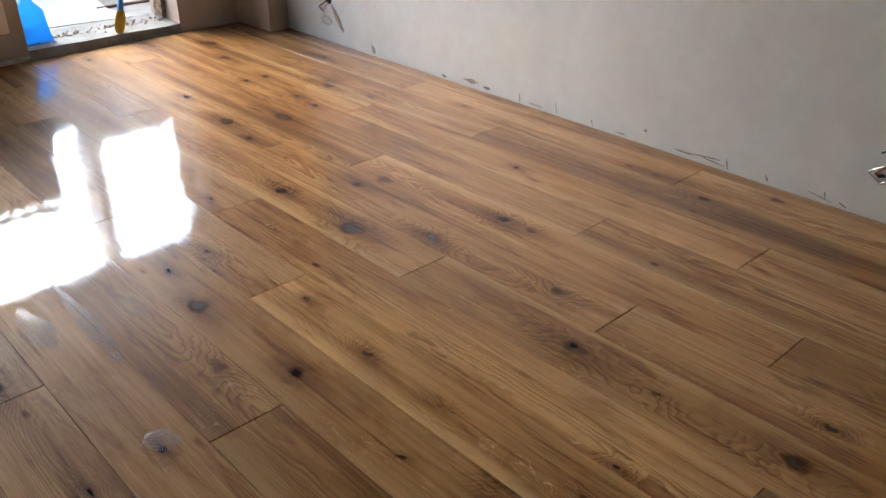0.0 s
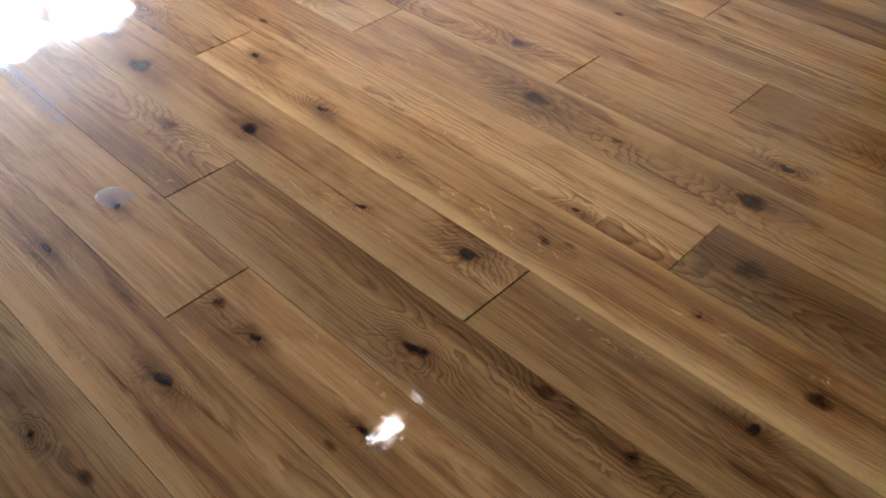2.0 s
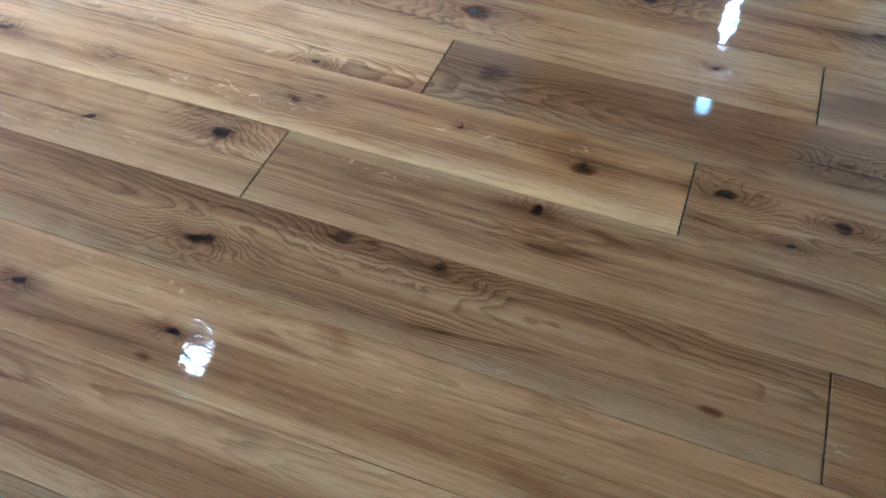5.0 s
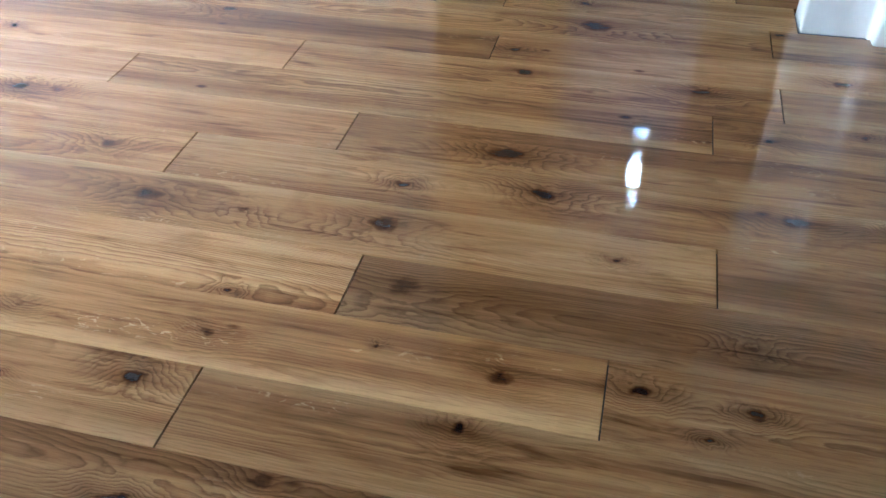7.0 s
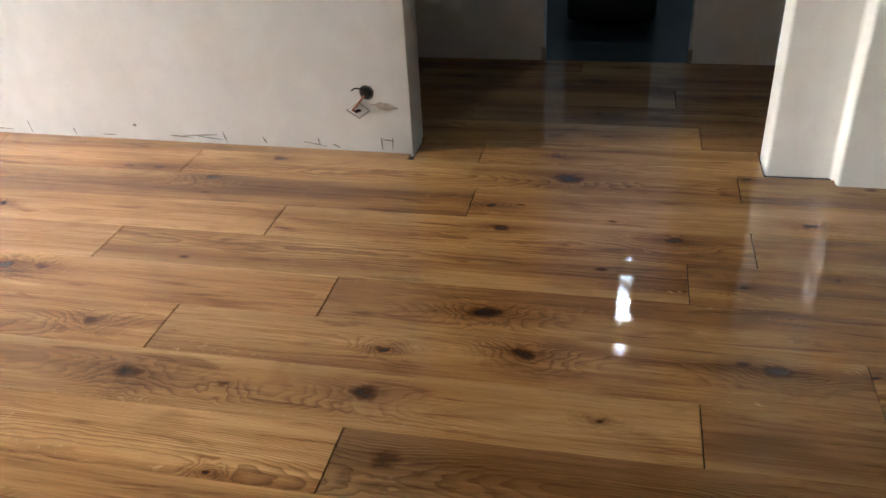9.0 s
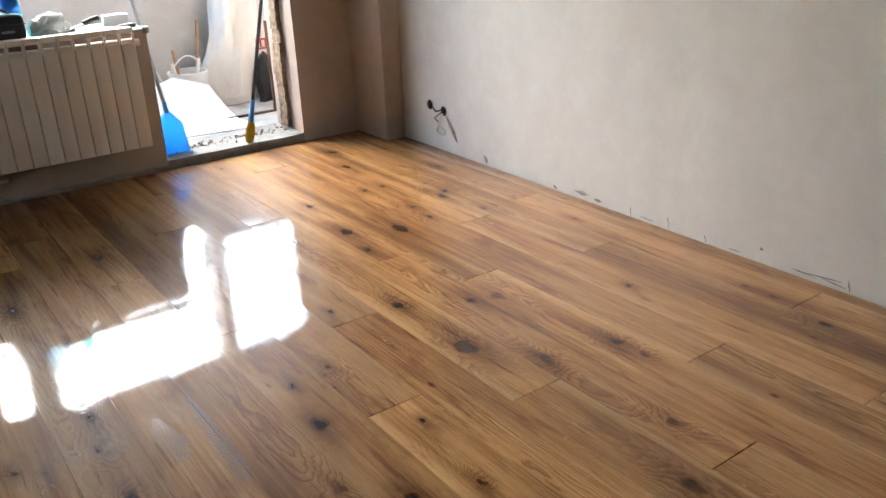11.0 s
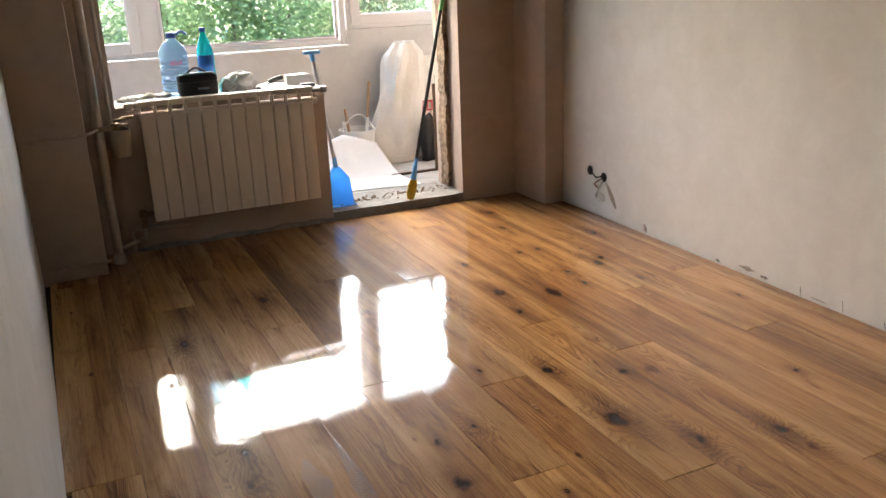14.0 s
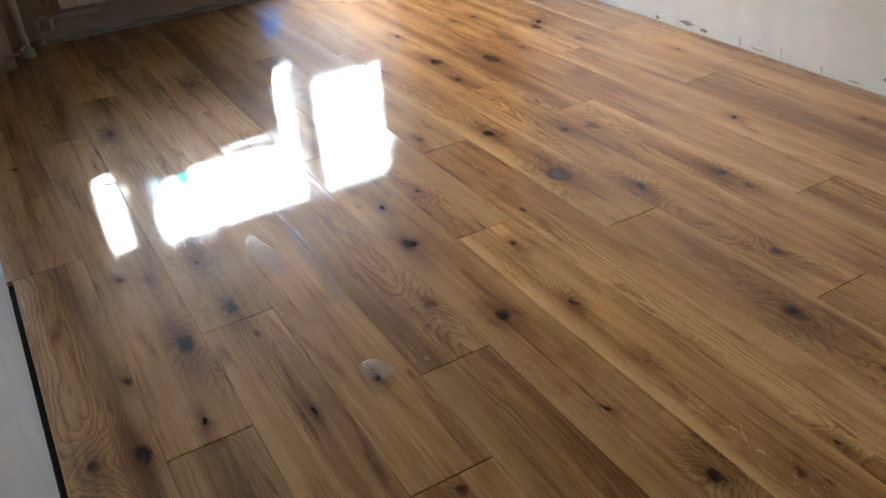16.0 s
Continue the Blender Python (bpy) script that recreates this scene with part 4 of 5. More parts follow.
part("grip", box(B(), 0.03, -0.015, 0.0, 0.12, 0.015, 0.020, 0.006), TOOL, pliers)
pad = thing("paper_sheet", (0.76, 5.07, SLAB), "flat white paper sheet under the case", "paper")
part("sheet", crumple(box(B(), -0.22, -0.075, 0.0, 0.20, 0.09, 0.0004), 0.0, 1), PAPER, pad)

# ---- cleaning tools in the opening ----
pan = thing("dustpan", (1.655, 5.17, 0.047), "blue upright dustpan with grey pole and blue grip", "dustpan")
bm = B()
w0, w1, h = 0.080, 0.038, 0.235
outer = [(-w0, -0.055, 0.004), (w0, -0.055, 0.004), (w0, 0.045, 0.004), (-w0, 0.045, 0.004)]
upper = [(-w0 * 0.92, -0.012, h * 0.70), (w0 * 0.92, -0.012, h * 0.70), (w0 * 0.92, 0.045, h * 0.72), (-w0 * 0.92, 0.045, h * 0.72)]
neck = [(-w1 * 0.5, 0.008, h), (w1 * 0.5, 0.008, h), (w1 * 0.5, 0.040, h), (-w1 * 0.5, 0.040, h)]
rings = [[bm.verts.new(q) for q in r] for r in (outer, upper, neck)]
for u, w in zip(rings, rings[1:]):
    for k in range(4):
        bm.faces.new((u[k], u[(k + 1) % 4], w[(k + 1) % 4], w[k]))
bm.faces.new(rings[0][::-1])
bm.faces.new(rings[-1])
bmesh.ops.bevel(bm, geom=bm.edges[:], offset=0.007, segments=2, affect="EDGES", profile=0.5)
part("scoop", bm, THIN_BLUE, pan)
part("lip", box(B(), -0.088, -0.075, 0.0, 0.088, -0.050, 0.006, 0.002), BLUE, pan)
part("socket", tube(B(), [(0, 0.024, 0.22), (-0.008, 0.026, 0.30)], 0.016, 12, 0.012), BLUE, pan)
part("pole", tube(B(), [(-0.006, 0.026, 0.27), (-0.088, 0.03, 0.895)], 0.0115, 12), POLE, pan)
bm = B()
tube(bm, [(-0.087, 0.03, 0.885), (-0.093, 0.03, 0.930)], 0.015, 10)
box(bm, -0.145, 0.016, 0.925, -0.039, 0.044, 0.947, 0.008, 2)
part("grip", bm, BLUE, pan, "blue plastic T-shaped grip")

broom = thing("broom", (2.075, 5.035, 0.048), "long dark broom with yellow brush leaning in the opening", "broom")
base, tip = Vector((0.0, 0.0, 0.0)), Vector((0.318, 0.075, 1.23))
along = (tip - base).normalized()
bm = B()
lathe(bm, [(0.020, 0.0), (0.030, 0.03), (0.030, 0.09), (0.022, 0.125)], 14)
for v in bm.verts:
    v.co.y *= 0.6
    v.co += noise.noise_vector(v.co * 90) * 0.003
bmesh.ops.rotate(bm, verts=bm.verts, cent=(0, 0, 0), matrix=Matrix.Rotation(math.atan2(along.x, along.z), 3, "Y"))
part("brush", bm, YELLOW, broom, "worn yellow brush head")
part("socket", tube(B(), [along * 0.11, along * 0.26], 0.019, 12, 0.011), BLUE, broom, "blue plastic socket")
part("pole", tube(B(), [along * 0.24, along * 1.18], 0.0105, 10), DARK_POLE, broom)
part("cap", tube(B(), [along * 1.175, along * 1.245], 0.012, 10), GREEN, broom, "green pole end")


def upright_sack(name, at, height, width, depth, lean, label, seed, neck=0.55):
    """A tall filled bag with folds, leaning back."""
    bm = B()
    rings, sides, levels = [], 36, 34
    for i in range(levels + 1):
        t = i / levels
        swell = 1.0 - (1 - neck) * max(0, (t - 0.25) / 0.75) ** 1.2
        if t > 0.9:
            swell *= 1.0 - 0.55 * (t - 0.9) / 0.1
        if t < 0.06:
            swell *= 0.86 + 2.3 * t
        ring = []
        for k in range(sides):
            a = 2 * math.pi * k / sides
            q = Vector((math.cos(a) * width / 2 * swell, math.sin(a) * depth / 2 * swell, t * height))
            q.x += lean[0] * t ** 1.1
            q.y += lean[1] * t
            fold = noise.noise(Vector((math.cos(a) * 2.2 + seed, math.sin(a) * 2.2, t * 2.4))) * 0.06 + noise.noise(Vector((math.cos(a) * 5 + seed, math.sin(a) * 5, t * 5))) * 0.014
            q += Vector((math.cos(a), math.sin(a), 0)) * fold * min(1, t * 6)
            ring.append(bm.verts.new(q))
        rings.append(ring)
    for u, w in zip(rings, rings[1:]):
        for k in range(sides):
            bm.faces.new((u[k], u[(k + 1) % sides], w[(k + 1) % sides], w[k]))
    bm.faces.new(rings[0][::-1])
    bm.faces.new(rings[-1])
    rim = [tuple(v.co) for v in rings[-1]]
    foot = [tuple(v.co) for v in rings[2]]
    s = thing(name, at, label, "sack")
    part("bag", bm, SACK, s)
    part("hem", tube(B(), rim + rim[:1], 0.006, 6), SACK, s, "folded hem of the sack mouth")
    part("seam", tube(B(), foot + foot[:1], 0.003, 6), SACK, s, "stitched bottom seam")
    return s


FB = 0.0465
upright_sack("rubble_sack", (2.475, 6.22, FB), 0.87, 0.40, 0.27, (0.155, 0.13), "tall full white woven sack leaning on the parapet", 1.3, 0.66)
sack2 = upright_sack("rubble_sack", (2.80, 6.27, FB), 0.74, 0.34, 0.24, (0.04, 0.15), "white sack with red and grey print leaning on the parapet", 4.1, 0.5)
bm = B()
for i, (x, z, w, h) in enumerate(((-0.115, 0.42, 0.10, 0.014), (-0.115, 0.37, 0.014, 0.05), (-0.075, 0.37, 0.012, 0.05), (-0.035, 0.37, 0.012, 0.05), (-0.115, 0.355, 0.10, 0.012))):
    box(bm, x, -0.082, z, x + w, -0.078, z + h)
part("print", bm, RED_PRINT, sack2, "red printed bars")
bm = B()
for x, z, w, h in ((-0.10, 0.315, 0.06, 0.012), (-0.10, 0.25, 0.012, 0.065), (-0.045, 0.25, 0.012, 0.065), (-0.09, 0.235, 0.05, 0.012), (-0.095, 0.20, 0.06, 0.02)):
    box(bm, x, -0.103, z, x + w, -0.099, z + h)
part("print", bm, GREY_PRINT, sack2, "grey printed bars")
lump("black_bag", (2.675, 6.06, FB), (0.065, 0.05, 0.22), BLACK, "crumpled black plastic bag between the sacks", "bag", 0.03, 9, 3)

bucket = thing("bucket", (2.155, 6.2, FB), "white plastic bucket full of offcuts", "bucket")
part("tub", lathe(B(), [(0.105, 0.0), (0.11, 0.004), (0.132, 0.255), (0.139, 0.258), (0.139, 0.275), (0.130, 0.275), (0.108, 0.02)], 32), SHEET, bucket)
part("handle", tube(B(), arc((-0.135, 0, 0.262), (0.135, 0, 0.262), (0.0, -0.04, 0.125), 16), 0.006, 8), SHEET, bucket)
for x, y, dx, dy, hh, mt in ((-0.03, 0.02, -0.03, 0.05, 0.42, STICK), (0.05, 0.0, 0.12, 0.14, 0.60, STICK), (0.02, -0.04, 0.05, -0.02, 0.36, SHEET), (-0.06, -0.03, -0.05, 0.0, 0.34, SHEET)):
    b = B()
    tube(b, [(x, y, 0.03), (x + dx, y + dy, hh)], 0.011, 6)
    part("offcut", b, mt, bucket)
lump("rubble", (2.155, 6.2, FB + 0.17), (0.10, 0.10, 0.05), PAPER, "rubble and scraps filling the bucket", "rubble", 0.03, 20, 5)
cable = thing("cable", (1.86, 6.2, FB), "loose pale cable beside the bucket", "cable")
part("loop", tube(B(), [(0.02, 0.0, 0.005)] + arc((0.0, 0.02, 0.02), (0.16, 0.03, 0.10), (-0.05, 0, 0.30), 18), 0.008, 8), SHEET, cable)

# White sheet of card thrown over the balcony floor, one end up on the bucket's side.
sheet = thing("card_sheet", (1.95, 5.72, FB), "large white card sheet lying bent on the balcony floor", "sheet")
bm = B()
nx, ny = 22, 26
grid = []
for j in range(ny + 1):
    v = j / ny
    line = []
    for i in range(nx + 1):
        u = i / nx
        x = -0.30 + 0.13 * v + u * (0.66 - 0.20 * v)
        y = -0.26 + v * 0.58 - 0.10 * u * (1 - v)
        z = 0.004 + 0.27 * max(0, (v - 0.42) / 0.58) ** 1.4 * (1 - 0.55 * abs(u - 0.45)) + 0.012 * max(0, noise.noise(Vector((u * 3, v * 3, 2))))
        line.append(bm.verts.new((x, y, z)))
    grid.append(line)
for j in range(ny):
    for i in range(nx):
        bm.faces.new((grid[j][i], grid[j][i + 1], grid[j + 1][i + 1], grid[j + 1][i]))
sh = part("card", bm, SHEET, sheet)
sh.modifiers.new("thick", "SOLIDIFY").thickness = 0.003
batten = thing("batten", (2.56, 5.70, FB), "thin brown wooden batten frame standing on the balcony", "batten")
part("upright", box(B(), 0.0, -0.01, 0.0, 0.018, 0.01, 0.62, 0.002, 1), BROWN, batten)
part("rail", box(B(), -0.34, -0.012, 0.0, -0.001, 0.012, 0.016, 0.002, 1), BROWN, batten)

# Crumbs along the threshold.
bm = B()
rr = random.Random(5)
for i in range(170):
    x, y = rr.uniform(1.60, 2.40), 5.20 + rr.gauss(0, 0.045)
    s = rr.uniform(0.003, 0.010)
    m = Matrix.Translation((x, y, 0.047 + s * 0.4)) @ Euler((rr.uniform(0, 6), rr.uniform(0, 6), 0)).to_matrix().to_4x4() @ Matrix.Diagonal((s, s * 0.8, s * 0.5, 1))
    bmesh.ops.create_icosphere(bm, subdivisions=1, radius=1.0, matrix=m)
tagged(mesh_object("rubble_crumbs", bm, RAW, False), "small crumbs of broken plaster on the threshold", "rubble", kind="stuff")

# ---- wall boxes, wires and scuffs ----


def socket_box(parent, y, z, r=0.030, turn=0.0):
    x = wall_x(y)
    bm = B()
    n = 20
    ring = [[], [], [], []]
    for k in range(n):
        a = 2 * math.pi * k / n
        wob = 1 + 0.10 * noise.noise(Vector((math.cos(a) * 2, math.sin(a) * 2, y)))
        for q, (rr_, dx) in enumerate(((r * 1.12 * wob, -0.0015), (r * wob, -0.004), (r * 0.86, -0.003), (r * 0.84, -0.0012))):
            ring[q].append(bm.verts.new((x + dx, y + math.cos(a) * rr_, z + math.sin(a) * rr_)))
    for u, w in zip(ring, ring[1:]):
        for k in range(n):
            bm.faces.new((u[k], u[(k + 1) % n], w[(k + 1) % n], w[k]))
    fit_part("rim", bm, TOOL, parent)
    # Flat black disc: the shaded depth of the box as plain colour.
    bm = B()
    vs = [bm.verts.new((x - 0.0018, y + math.cos(2 * math.pi * k / n) * r * 0.85, z + math.sin(2 * math.pi * k / n) * r * 0.85)) for k in range(n)]
    bm.faces.new(vs)
    ob = fit_part("hollow_shade", bm, BLACK_SHADE_WIRE, parent)
    ob.modifiers.new("thick", "SOLIDIFY").thickness = 0.001


def smear(name, y0, z0, y1, z1, w, mat, label, seed=0):
    """A flat ragged trace on the long wall."""
    bm = B()
    steps = 12
    up, dn = [], []
    d = Vector((y1 - y0, z1 - z0)).normalized()
    nrm = Vector((-d.y, d.x))
    for i in range(steps + 1):
        t = i / steps
        wid = w * (0.25 + 0.75 * math.sin(math.pi * min(1, max(0.04, t)))) * (0.8 + 0.6 * noise.noise(Vector((t * 4, seed, 1))))
        wid = max(wid, 0.0006)
        c = Vector((y0, z0)).lerp(Vector((y1, z1)), t)
        for lst, s in ((up, 1), (dn, -1)):
            q = c + nrm * wid * s
            lst.append(bm.verts.new((wall_x(q.x) - 0.0014, q.x, q.y)))
    for i in range(steps):
        bm.faces.new((up[i], up[i + 1], dn[i + 1], dn[i]))
    ob = mesh_object(name, bm, mat)
    ob.modifiers.new("thick", "SOLIDIFY").thickness = 0.001
    return tagged(ob, label, "wall mark", "marks on the wall")


outlet = thing("wall_box", (wall_x(4.25), 4.25, 0.25), "open round socket boxes with loose wires in the wall", "socket")
bpy.context.view_layer.update()
socket_box(outlet, 4.335, 0.252, 0.026)
socket_box(outlet, 4.195, 0.236, 0.026)
wx = wall_x(4.2)
fit_part("wire", tube(B(), [(wx - 0.004, 4.31, 0.245), (wx - 0.012, 4.26, 0.225), (wx - 0.010, 4.215, 0.238)], 0.004, 6), BLACK_SHADE_WIRE, outlet)
fit_part("wire", tube(B(), [(wx - 0.004, 4.20, 0.22), (wx - 0.03, 4.205, 0.175), (wx - 0.025, 4.225, 0.13), (wx - 0.015, 4.25, 0.105)], 0.0045, 6), WIRE, outlet, "dangling white wire")
fit_part("wire", tube(B(), [(wx - 0.004, 4.215, 0.225), (wx - 0.028, 4.24, 0.20), (wx - 0.024, 4.26, 0.19), (wx - 0.020, 4.23, 0.17)], 0.004, 6), COPPER, outlet)
fit_part("cover_ring", tube(B(), [(wx - 0.012 - 0.004 * math.sin(t), 4.215 + 0.045 * math.cos(t), 0.118 + 0.025 * math.sin(t)) for t in (2 * math.pi * k / 18 for k in range(19))], 0.004, 6), WIRE, outlet)
smear("wall_smear", 4.17, 0.21, 4.07, 0.075, 0.022, SMEAR, "brown patched cable chase below the boxes", 2)

outlet2 = thing("wall_box", (wall_x(1.10), 1.10, 0.19), "open socket box with bent metal ring in the wall", "socket")
bpy.context.view_layer.update()
socket_box(outlet2, 1.085, 0.222, 0.024)
wx = wall_x(1.1)
bm = B()
for k in range(4):
    c = [(1.163, 0.158), (1.118, 0.188), (1.078, 0.158), (1.120, 0.128)]
    (ya, za), (yb, zb) = c[k], c[(k + 1) % 4]
    tube(bm, [(wx - 0.006, ya, za), (wx - 0.010, yb, zb)], 0.0035, 6)
fit_part("mounting_plate", bm, STEEL, outlet2, "bent galvanised mounting ring")
fit_part("hub", lathe(B(), [(0.012, 0), (0.012, 0.004), (0.006, 0.006)], 10, (wx - 0.012, 1.12, 0.155)), BLACK_SHADE_WIRE, outlet2)
fit_part("wire", tube(B(), [(wx - 0.003, 1.095, 0.21), (wx - 0.03, 1.115, 0.185), (wx - 0.026, 1.135, 0.165), (wx - 0.012, 1.125, 0.150)], 0.004, 6), COPPER, outlet2)
fit_part("wire", tube(B(), [(wx - 0.003, 1.09, 0.235), (wx - 0.02, 1.12, 0.243), (wx - 0.015, 1.135, 0.232)], 0.003, 6), BLACK_SHADE_WIRE, outlet2)
smear("wall_smear", 1.075, 0.178, 0.975, 0.168, 0.016, SMEAR, "brown patched cable chase beside the socket box", 6)

rs = random.Random(21)
for y, z, ln, w, up in ((3.80, 0.03, 0.05, 0.014, 60), (3.23, 0.012, 0.03, 0.008, 20), (3.04, 0.03, 0.10, 0.012, 0), (2.93, 0.02, 0.05, 0.008, 0), (2.72, 0.02, 0.05, 0.003, 85), (2.50, 0.03, 0.05, 0.003, 80),
                        (2.30, 0.018, 0.03, 0.003, 70), (2.03, 0.056, 0.016, 0.006, 10), (1.84, 0.018, 0.10, 0.003, 4), (1.76, 0.030, 0.14, 0.0035, -6), (1.72, 0.016, 0.10, 0.003, 8), (1.66, 0.024, 0.05, 0.003, 75),
                        (1.50, 0.022, 0.03, 0.004, 60), (1.30, 0.012, 0.09, 0.003, 15), (1.285, 0.026, 0.03, 0.004, 80), (1.22, 0.012, 0.03, 0.004, 30), (1.045, 0.032, 0.05, 0.004, 88), (1.005, 0.032, 0.05, 0.003, 92), (1.02, 0.045, 0.05, 0.003, 5),
                        (2.62, 0.014, 0.08, 0.003, 3), (2.15, 0.012, 0.06, 0.0025, 0)):
    a = radians(up)
    smear("wall_scuff", y - math.cos(a) * ln / 2, z - math.sin(a) * min(ln / 2, z - 0.002), y + math.cos(a) * ln / 2, z + math.sin(a) * ln / 2, w, MARK if w < 0.011 else SMEAR, "small grey scuff at the foot of the wall", rs.random() * 9)

# Milky pools of lacquer that has not dried yet.


def lacquer_material():
    m = bpy.data.materials.new("wet_milky_lacquer")
    m.use_nodes = True
    n, l = m.node_tree.nodes, m.node_tree.links
    p = n["Principled BSDF"]
    p.inputs["Base Color"].default_value = (0.76, 0.78, 0.81, 1)
    p.inputs["Roughness"].default_value = 0.06
    clear, mix, t, ramp = n.new("ShaderNodeBsdfTransparent"), n.new("ShaderNodeMixShader"), n.new("ShaderNodeTexNoise"), n.new("ShaderNodeValToRGB")
    geo = n.new("ShaderNodeNewGeometry")
    t.inputs["Scale"].default_value, t.inputs["Detail"].default_value = 22, 4
    l.new(geo.outputs["Position"], t.inputs["Vector"])
    ramp.color_ramp.elements[0].position, ramp.color_ramp.elements[1].position = 0.30, 0.75
    ramp.color_ramp.elements[0].color, ramp.color_ramp.elements[1].color = (0.72, 0.72, 0.72, 1), (0.97, 0.97, 0.97, 1)
    l.new(t.outputs["Fac"], ramp.inputs["Fac"])
    l.new(ramp.outputs["Color"], mix.inputs["Fac"])
    l.new(p.outputs["BSDF"], mix.inputs[1])
    l.new(clear.outputs["BSDF"], mix.inputs[2])
    l.new(mix.outputs["Shader"], n["Material Output"].inputs["Surface"])
    return m


LACQUER = lacquer_material()


def pool(x0, y0, x1, y1, w, seed, taper=0.4):
    """A flat ragged film from one end to the other."""
    bm = B()
    a, b = Vector((x0, y0)), Vector((x1, y1))
    d = (b - a).normalized()
    nrm = Vector((-d.y, d.x))
    lines = [[], [], [], []]
    steps = 26
    for i in range(steps + 1):
        t = i / steps
        c = a.lerp(b, t)
        env = max(0.03, math.sin(math.pi * min(0.5, t / taper * 0.5) if t < taper else math.pi * max(0.0, min(0.5, (1 - t) * 4)))) ** 0.6
        lw = w * env * (0.9 + 0.5 * noise.noise(Vector((t * 2.6, seed, 1))))
        rw = w * env * (0.9 + 0.5 * noise.noise(Vector((t * 2.6, seed, 7))))
        for q, (off, z) in enumerate(((lw, 0.0002), (lw * 0.9, 0.0007), (-rw * 0.9, 0.0007), (-rw, 0.0002))):
            v = c + nrm * off
            lines[q].append(bm.verts.new((v.x, v.y, z)))
    for u, v in zip(lines, lines[1:]):
        for i in range(steps):
            bm.faces.new((u[i], u[i + 1], v[i + 1], v[i]))
    return tagged(mesh_object("lacquer_pool", bm, LACQUER), "thin milky pool of wet lacquer on the oak boards", "puddle", "wet lacquer pools")


pool(0.762, 2.581, 0.742, 2.045, 0.026, 1.3, 0.75)
pool(0.644, 2.500, 0.644, 2.231, 0.032, 4.1, 0.5)
pool(0.669, 1.765, 0.701, 1.682, 0.035, 7.7, 0.5)

# ---- hall things ----
plate = thing("cover_plate", (HALL_X, 0.991, 0.245), "blank white square cover plate on the hall wall", "cover plate")
part("plate", box(B(), -0.010, -0.043, -0.035, -0.0005, 0.043, 0.045, 0.004), SHEET, plate)
app = thing("floor_machine", (4.75, 0.30, -0.0155), "black low machine standing in the unlit room", "machine")
part("housing", box(B(), -0.25, -0.22, 0.03, 0.25, 0.22, 0.52, 0.03, 3), APPLIANCE, app)
part("panel", box(B(), -0.262, -0.11, 0.20, -0.248, 0.11, 0.36, 0.006), APPLIANCE_TRIM, app, "grey front panel")
for sx in (-0.18, 0.18):
    for sy in (-0.16, 0.16):
        part("foot", lathe(B(), [(0.02, 0), (0.024, 0.004), (0.02, 0.034)], 12, (sx, sy, 0)), APPLIANCE, app)
# rough cut edge of the hall doorway
bm = B()
for y, s in ((0.578, 1), (-0.060, -1)):
    for i in range(6):
        z = -0.014 + i * 0.012
        box(bm, HALL_X - 0.006, y - 0.010 + 0.004 * noise.noise(Vector((z * 60, y, 1))), z, HALL_X - 0.0005, y + 0.008, z + 0.0118)
structure("trim_hall_door", bm, CONCRETE, "crumbled plaster at the foot of the doorway", "trim")


def bulb(at, mat, label):
    lamp = thing("pendant_bulb", at, label, "lamp")
    part("bulb", lathe(B(), [(0.006, -0.060), (0.022, -0.055), (0.034, -0.032), (0.035, -0.008), (0.027, 0.022), (0.015, 0.045)], 24), mat, lamp, "glowing bulb")
    part("holder", lathe(B(), [(0.015, 0.044), (0.019, 0.048), (0.019, 0.085), (0.008, 0.095)], 16), BLACK_TRIM, lamp)
    part("cord", tube(B(), [(0, 0, 0.09), (0, 0, TOP - at[2])], 0.0035, 6), BLACK_TRIM, lamp)
    return lamp


bulb((1.675, 2.03, 2.20), WARM_BULB, "bare warm bulb on a black cord from the ceiling")
bulb((5.20, 0.115, 2.19), COOL_BULB, "bare cool bulb on a black cord in the far room")

# ---- outside ----
GROUND = -6.0
bm = B()
grid = [[bm.verts.new((-1500 + 3000 * i / 40, 6.9 + 1500 * (j / 20) ** 2, GROUND)) for i in range(41)] for j in range(21)]
for j in range(20):
    for i in range(40):
        bm.faces.new((grid[j][i], grid[j][i + 1], grid[j + 1][i + 1], grid[j + 1][i]))
structure("ground", bm, GRASS, "grassy ground far below the balcony", "ground")
structure("wall_facade", box(B(), -0.6, OUT + 0.02, GROUND, 3.42, OUT + 0.16, -0.101), FACADE, "rendered facade below the balcony")


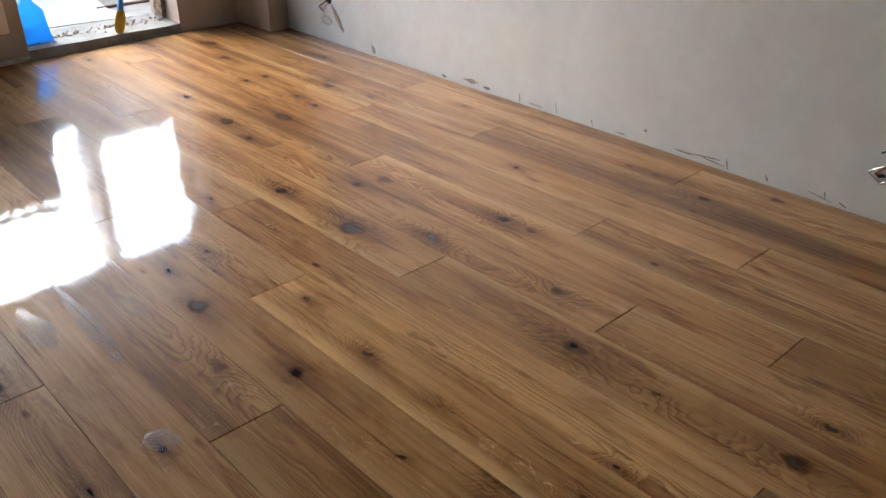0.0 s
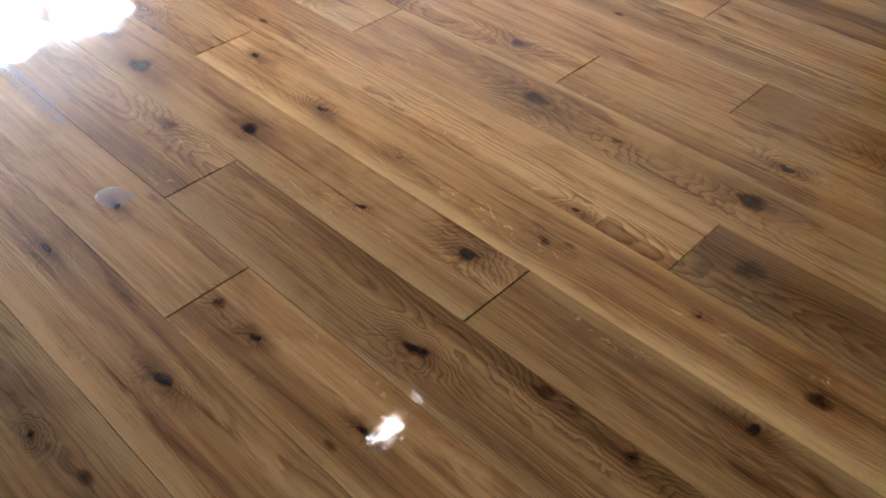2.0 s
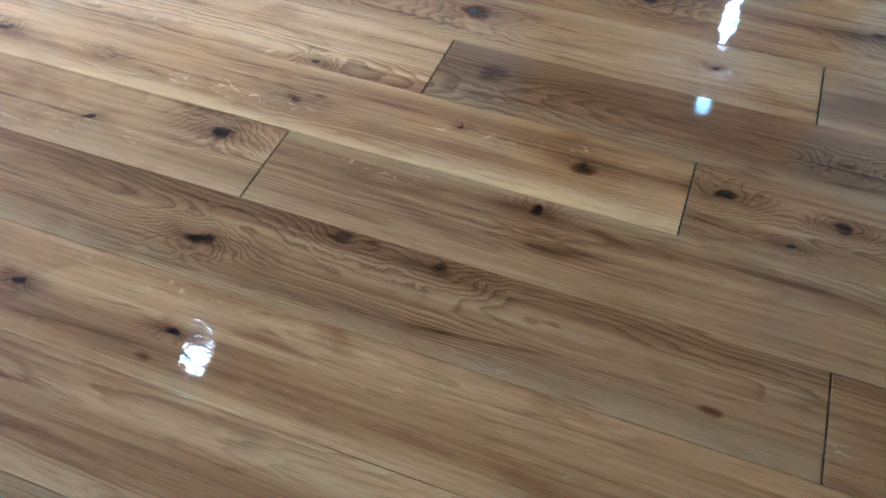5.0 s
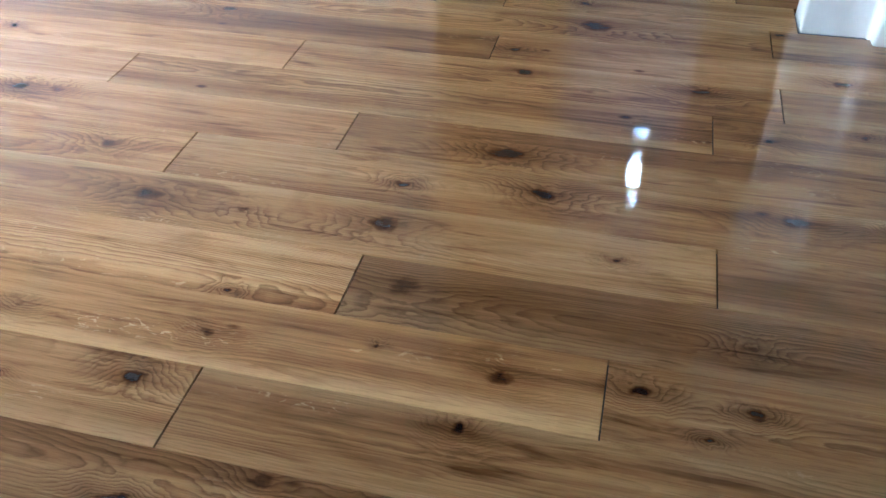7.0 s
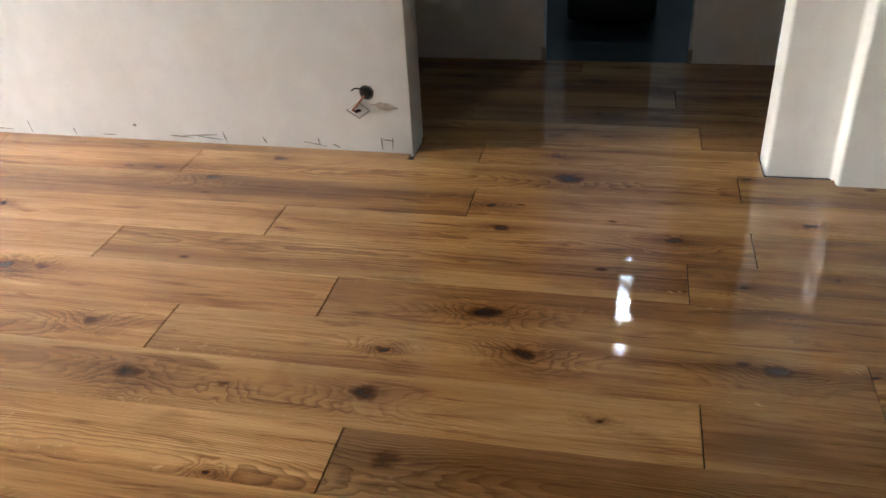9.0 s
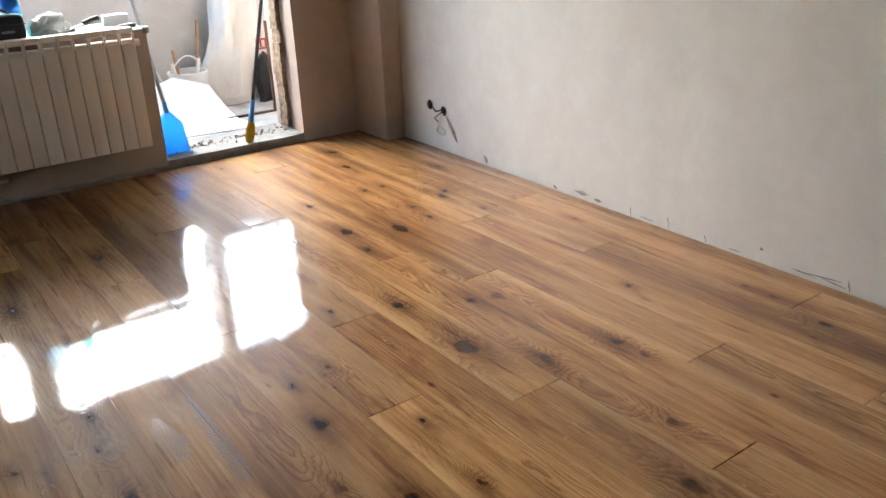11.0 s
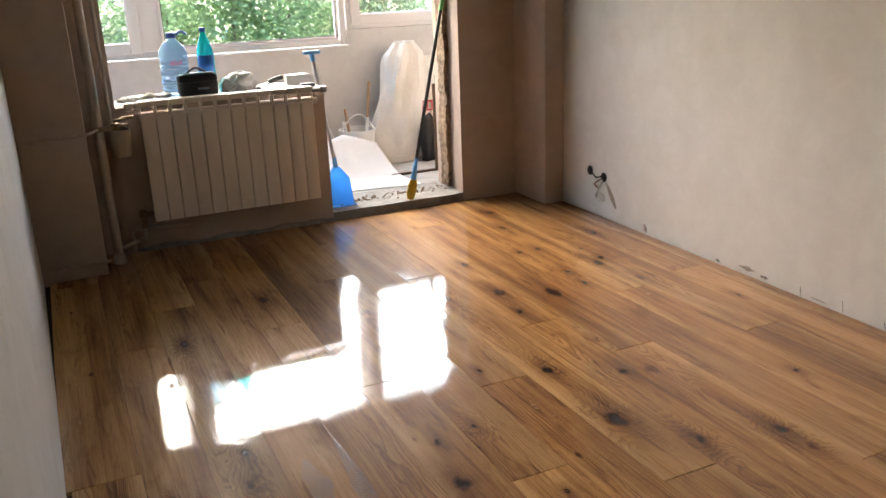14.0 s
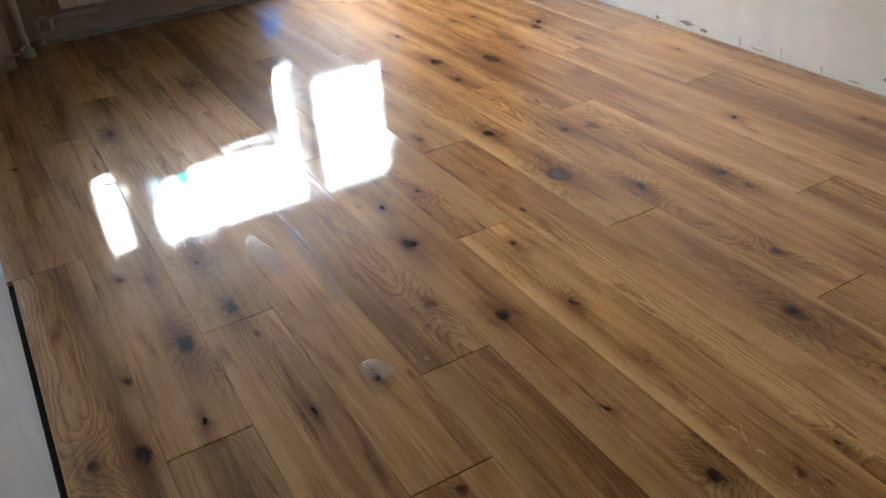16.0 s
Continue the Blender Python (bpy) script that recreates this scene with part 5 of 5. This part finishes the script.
def tree(at, height, blobs, leaves, size, mat, seed, label):
    """Trunk and limbs, and a crown of single leaves clustered round the limb ends."""
    r = random.Random(seed)
    t = thing("tree", at, label, "tree", "trees outside")
    base = Vector((0, 0, 0))
    fork = Vector((0.1, 0, height * 0.55))
    part("trunk", tube(B(), [base, Vector((0.05, 0.03, height * 0.3)), fork], 0.16, 10, 0.10), BARK, t)
    tips = []
    for cx, cy, cz, rad_ in blobs:
        end = Vector((cx, cy, cz))
        mid = fork.lerp(end, 0.5) + Vector((r.uniform(-0.2, 0.2), r.uniform(-0.2, 0.2), 0.15))
        part("limb", tube(B(), [fork, mid, end], 0.07, 8, 0.015), BARK, t)
        tips.append((end, rad_))
    vs, fs = [], []
    total = sum(q[1] ** 2 for q in tips)
    for end, rad_ in tips:
        count = int(leaves * rad_ ** 2 / total)
        twigs = []
        for k in range(max(8, count // 26)):
            d = Vector((r.gauss(0, 1), r.gauss(0, 1), r.gauss(0, 1))).normalized()
            twigs.append(end + d * rad_ * r.random() ** 0.45 * Vector((1, 1, 0.85)).length / 1.65)
        for k in range(count):
            c = r.choice(twigs) + Vector((r.gauss(0, 0.09), r.gauss(0, 0.09), r.gauss(0, 0.09))) * (0.6 + rad_)
            s = size * r.uniform(0.6, 1.35)
            rot = Euler((r.uniform(-1.0, 1.0), r.uniform(-1.0, 1.0), r.uniform(0, 6.28))).to_matrix()
            i0 = len(vs)
            for q in ((0, -1.0, 0), (0.42, -0.35, 0.10), (0.36, 0.35, 0.08), (0, 1.0, -0.10), (-0.36, 0.35, 0.08), (-0.42, -0.35, 0.10)):
                vs.append(tuple(c + rot @ (Vector(q) * s)))
            fs.append((i0, i0 + 1, i0 + 2, i0 + 3))
            fs.append((i0, i0 + 3, i0 + 4, i0 + 5))
    me = bpy.data.meshes.new("crown")
    me.from_pydata(vs, [], fs)
    me.materials.append(mat)
    cr = new("crown", me)
    cr.parent = t
    cr["label"] = "loose green foliage"
    return t


tree((3.0, 14.0, GROUND), 7.6, [(-0.1, 0, 7.35, 0.95), (0.0, 0.2, 8.1, 0.50), (-1.1, 0.1, 6.9, 0.85), (0.9, 0, 7.05, 0.85), (0.2, -0.3, 6.5, 1.1), (-1.0, 0.2, 6.0, 1.0), (1.3, 0.1, 6.2, 0.95), (0.3, 0.5, 5.4, 1.2)],
     15000, 0.056, LEAF, 3, "leafy green tree level with the balcony")
tree((5.6, 15.0, GROUND), 7.0, [(0.0, 0, 7.3, 0.80), (-0.7, 0.2, 6.8, 0.8), (0.7, 0, 6.7, 0.85), (0.0, -0.3, 5.9, 1.1), (-0.45, 0.1, 8.0, 0.34)],
     8500, 0.056, LEAF_PALE, 8, "pale leafy tree beside the balcony")
tree((0.9, 15.5, GROUND), 7.4, [(0.0, 0, 7.5, 0.85), (-0.7, 0.2, 7.0, 0.9), (0.8, 0, 6.8, 0.85), (0.0, -0.3, 6.1, 1.1), (-0.3, -0.2, 5.3, 1.1)],
     8500, 0.056, LEAF_PALE, 14, "pale leafy tree behind the balcony")
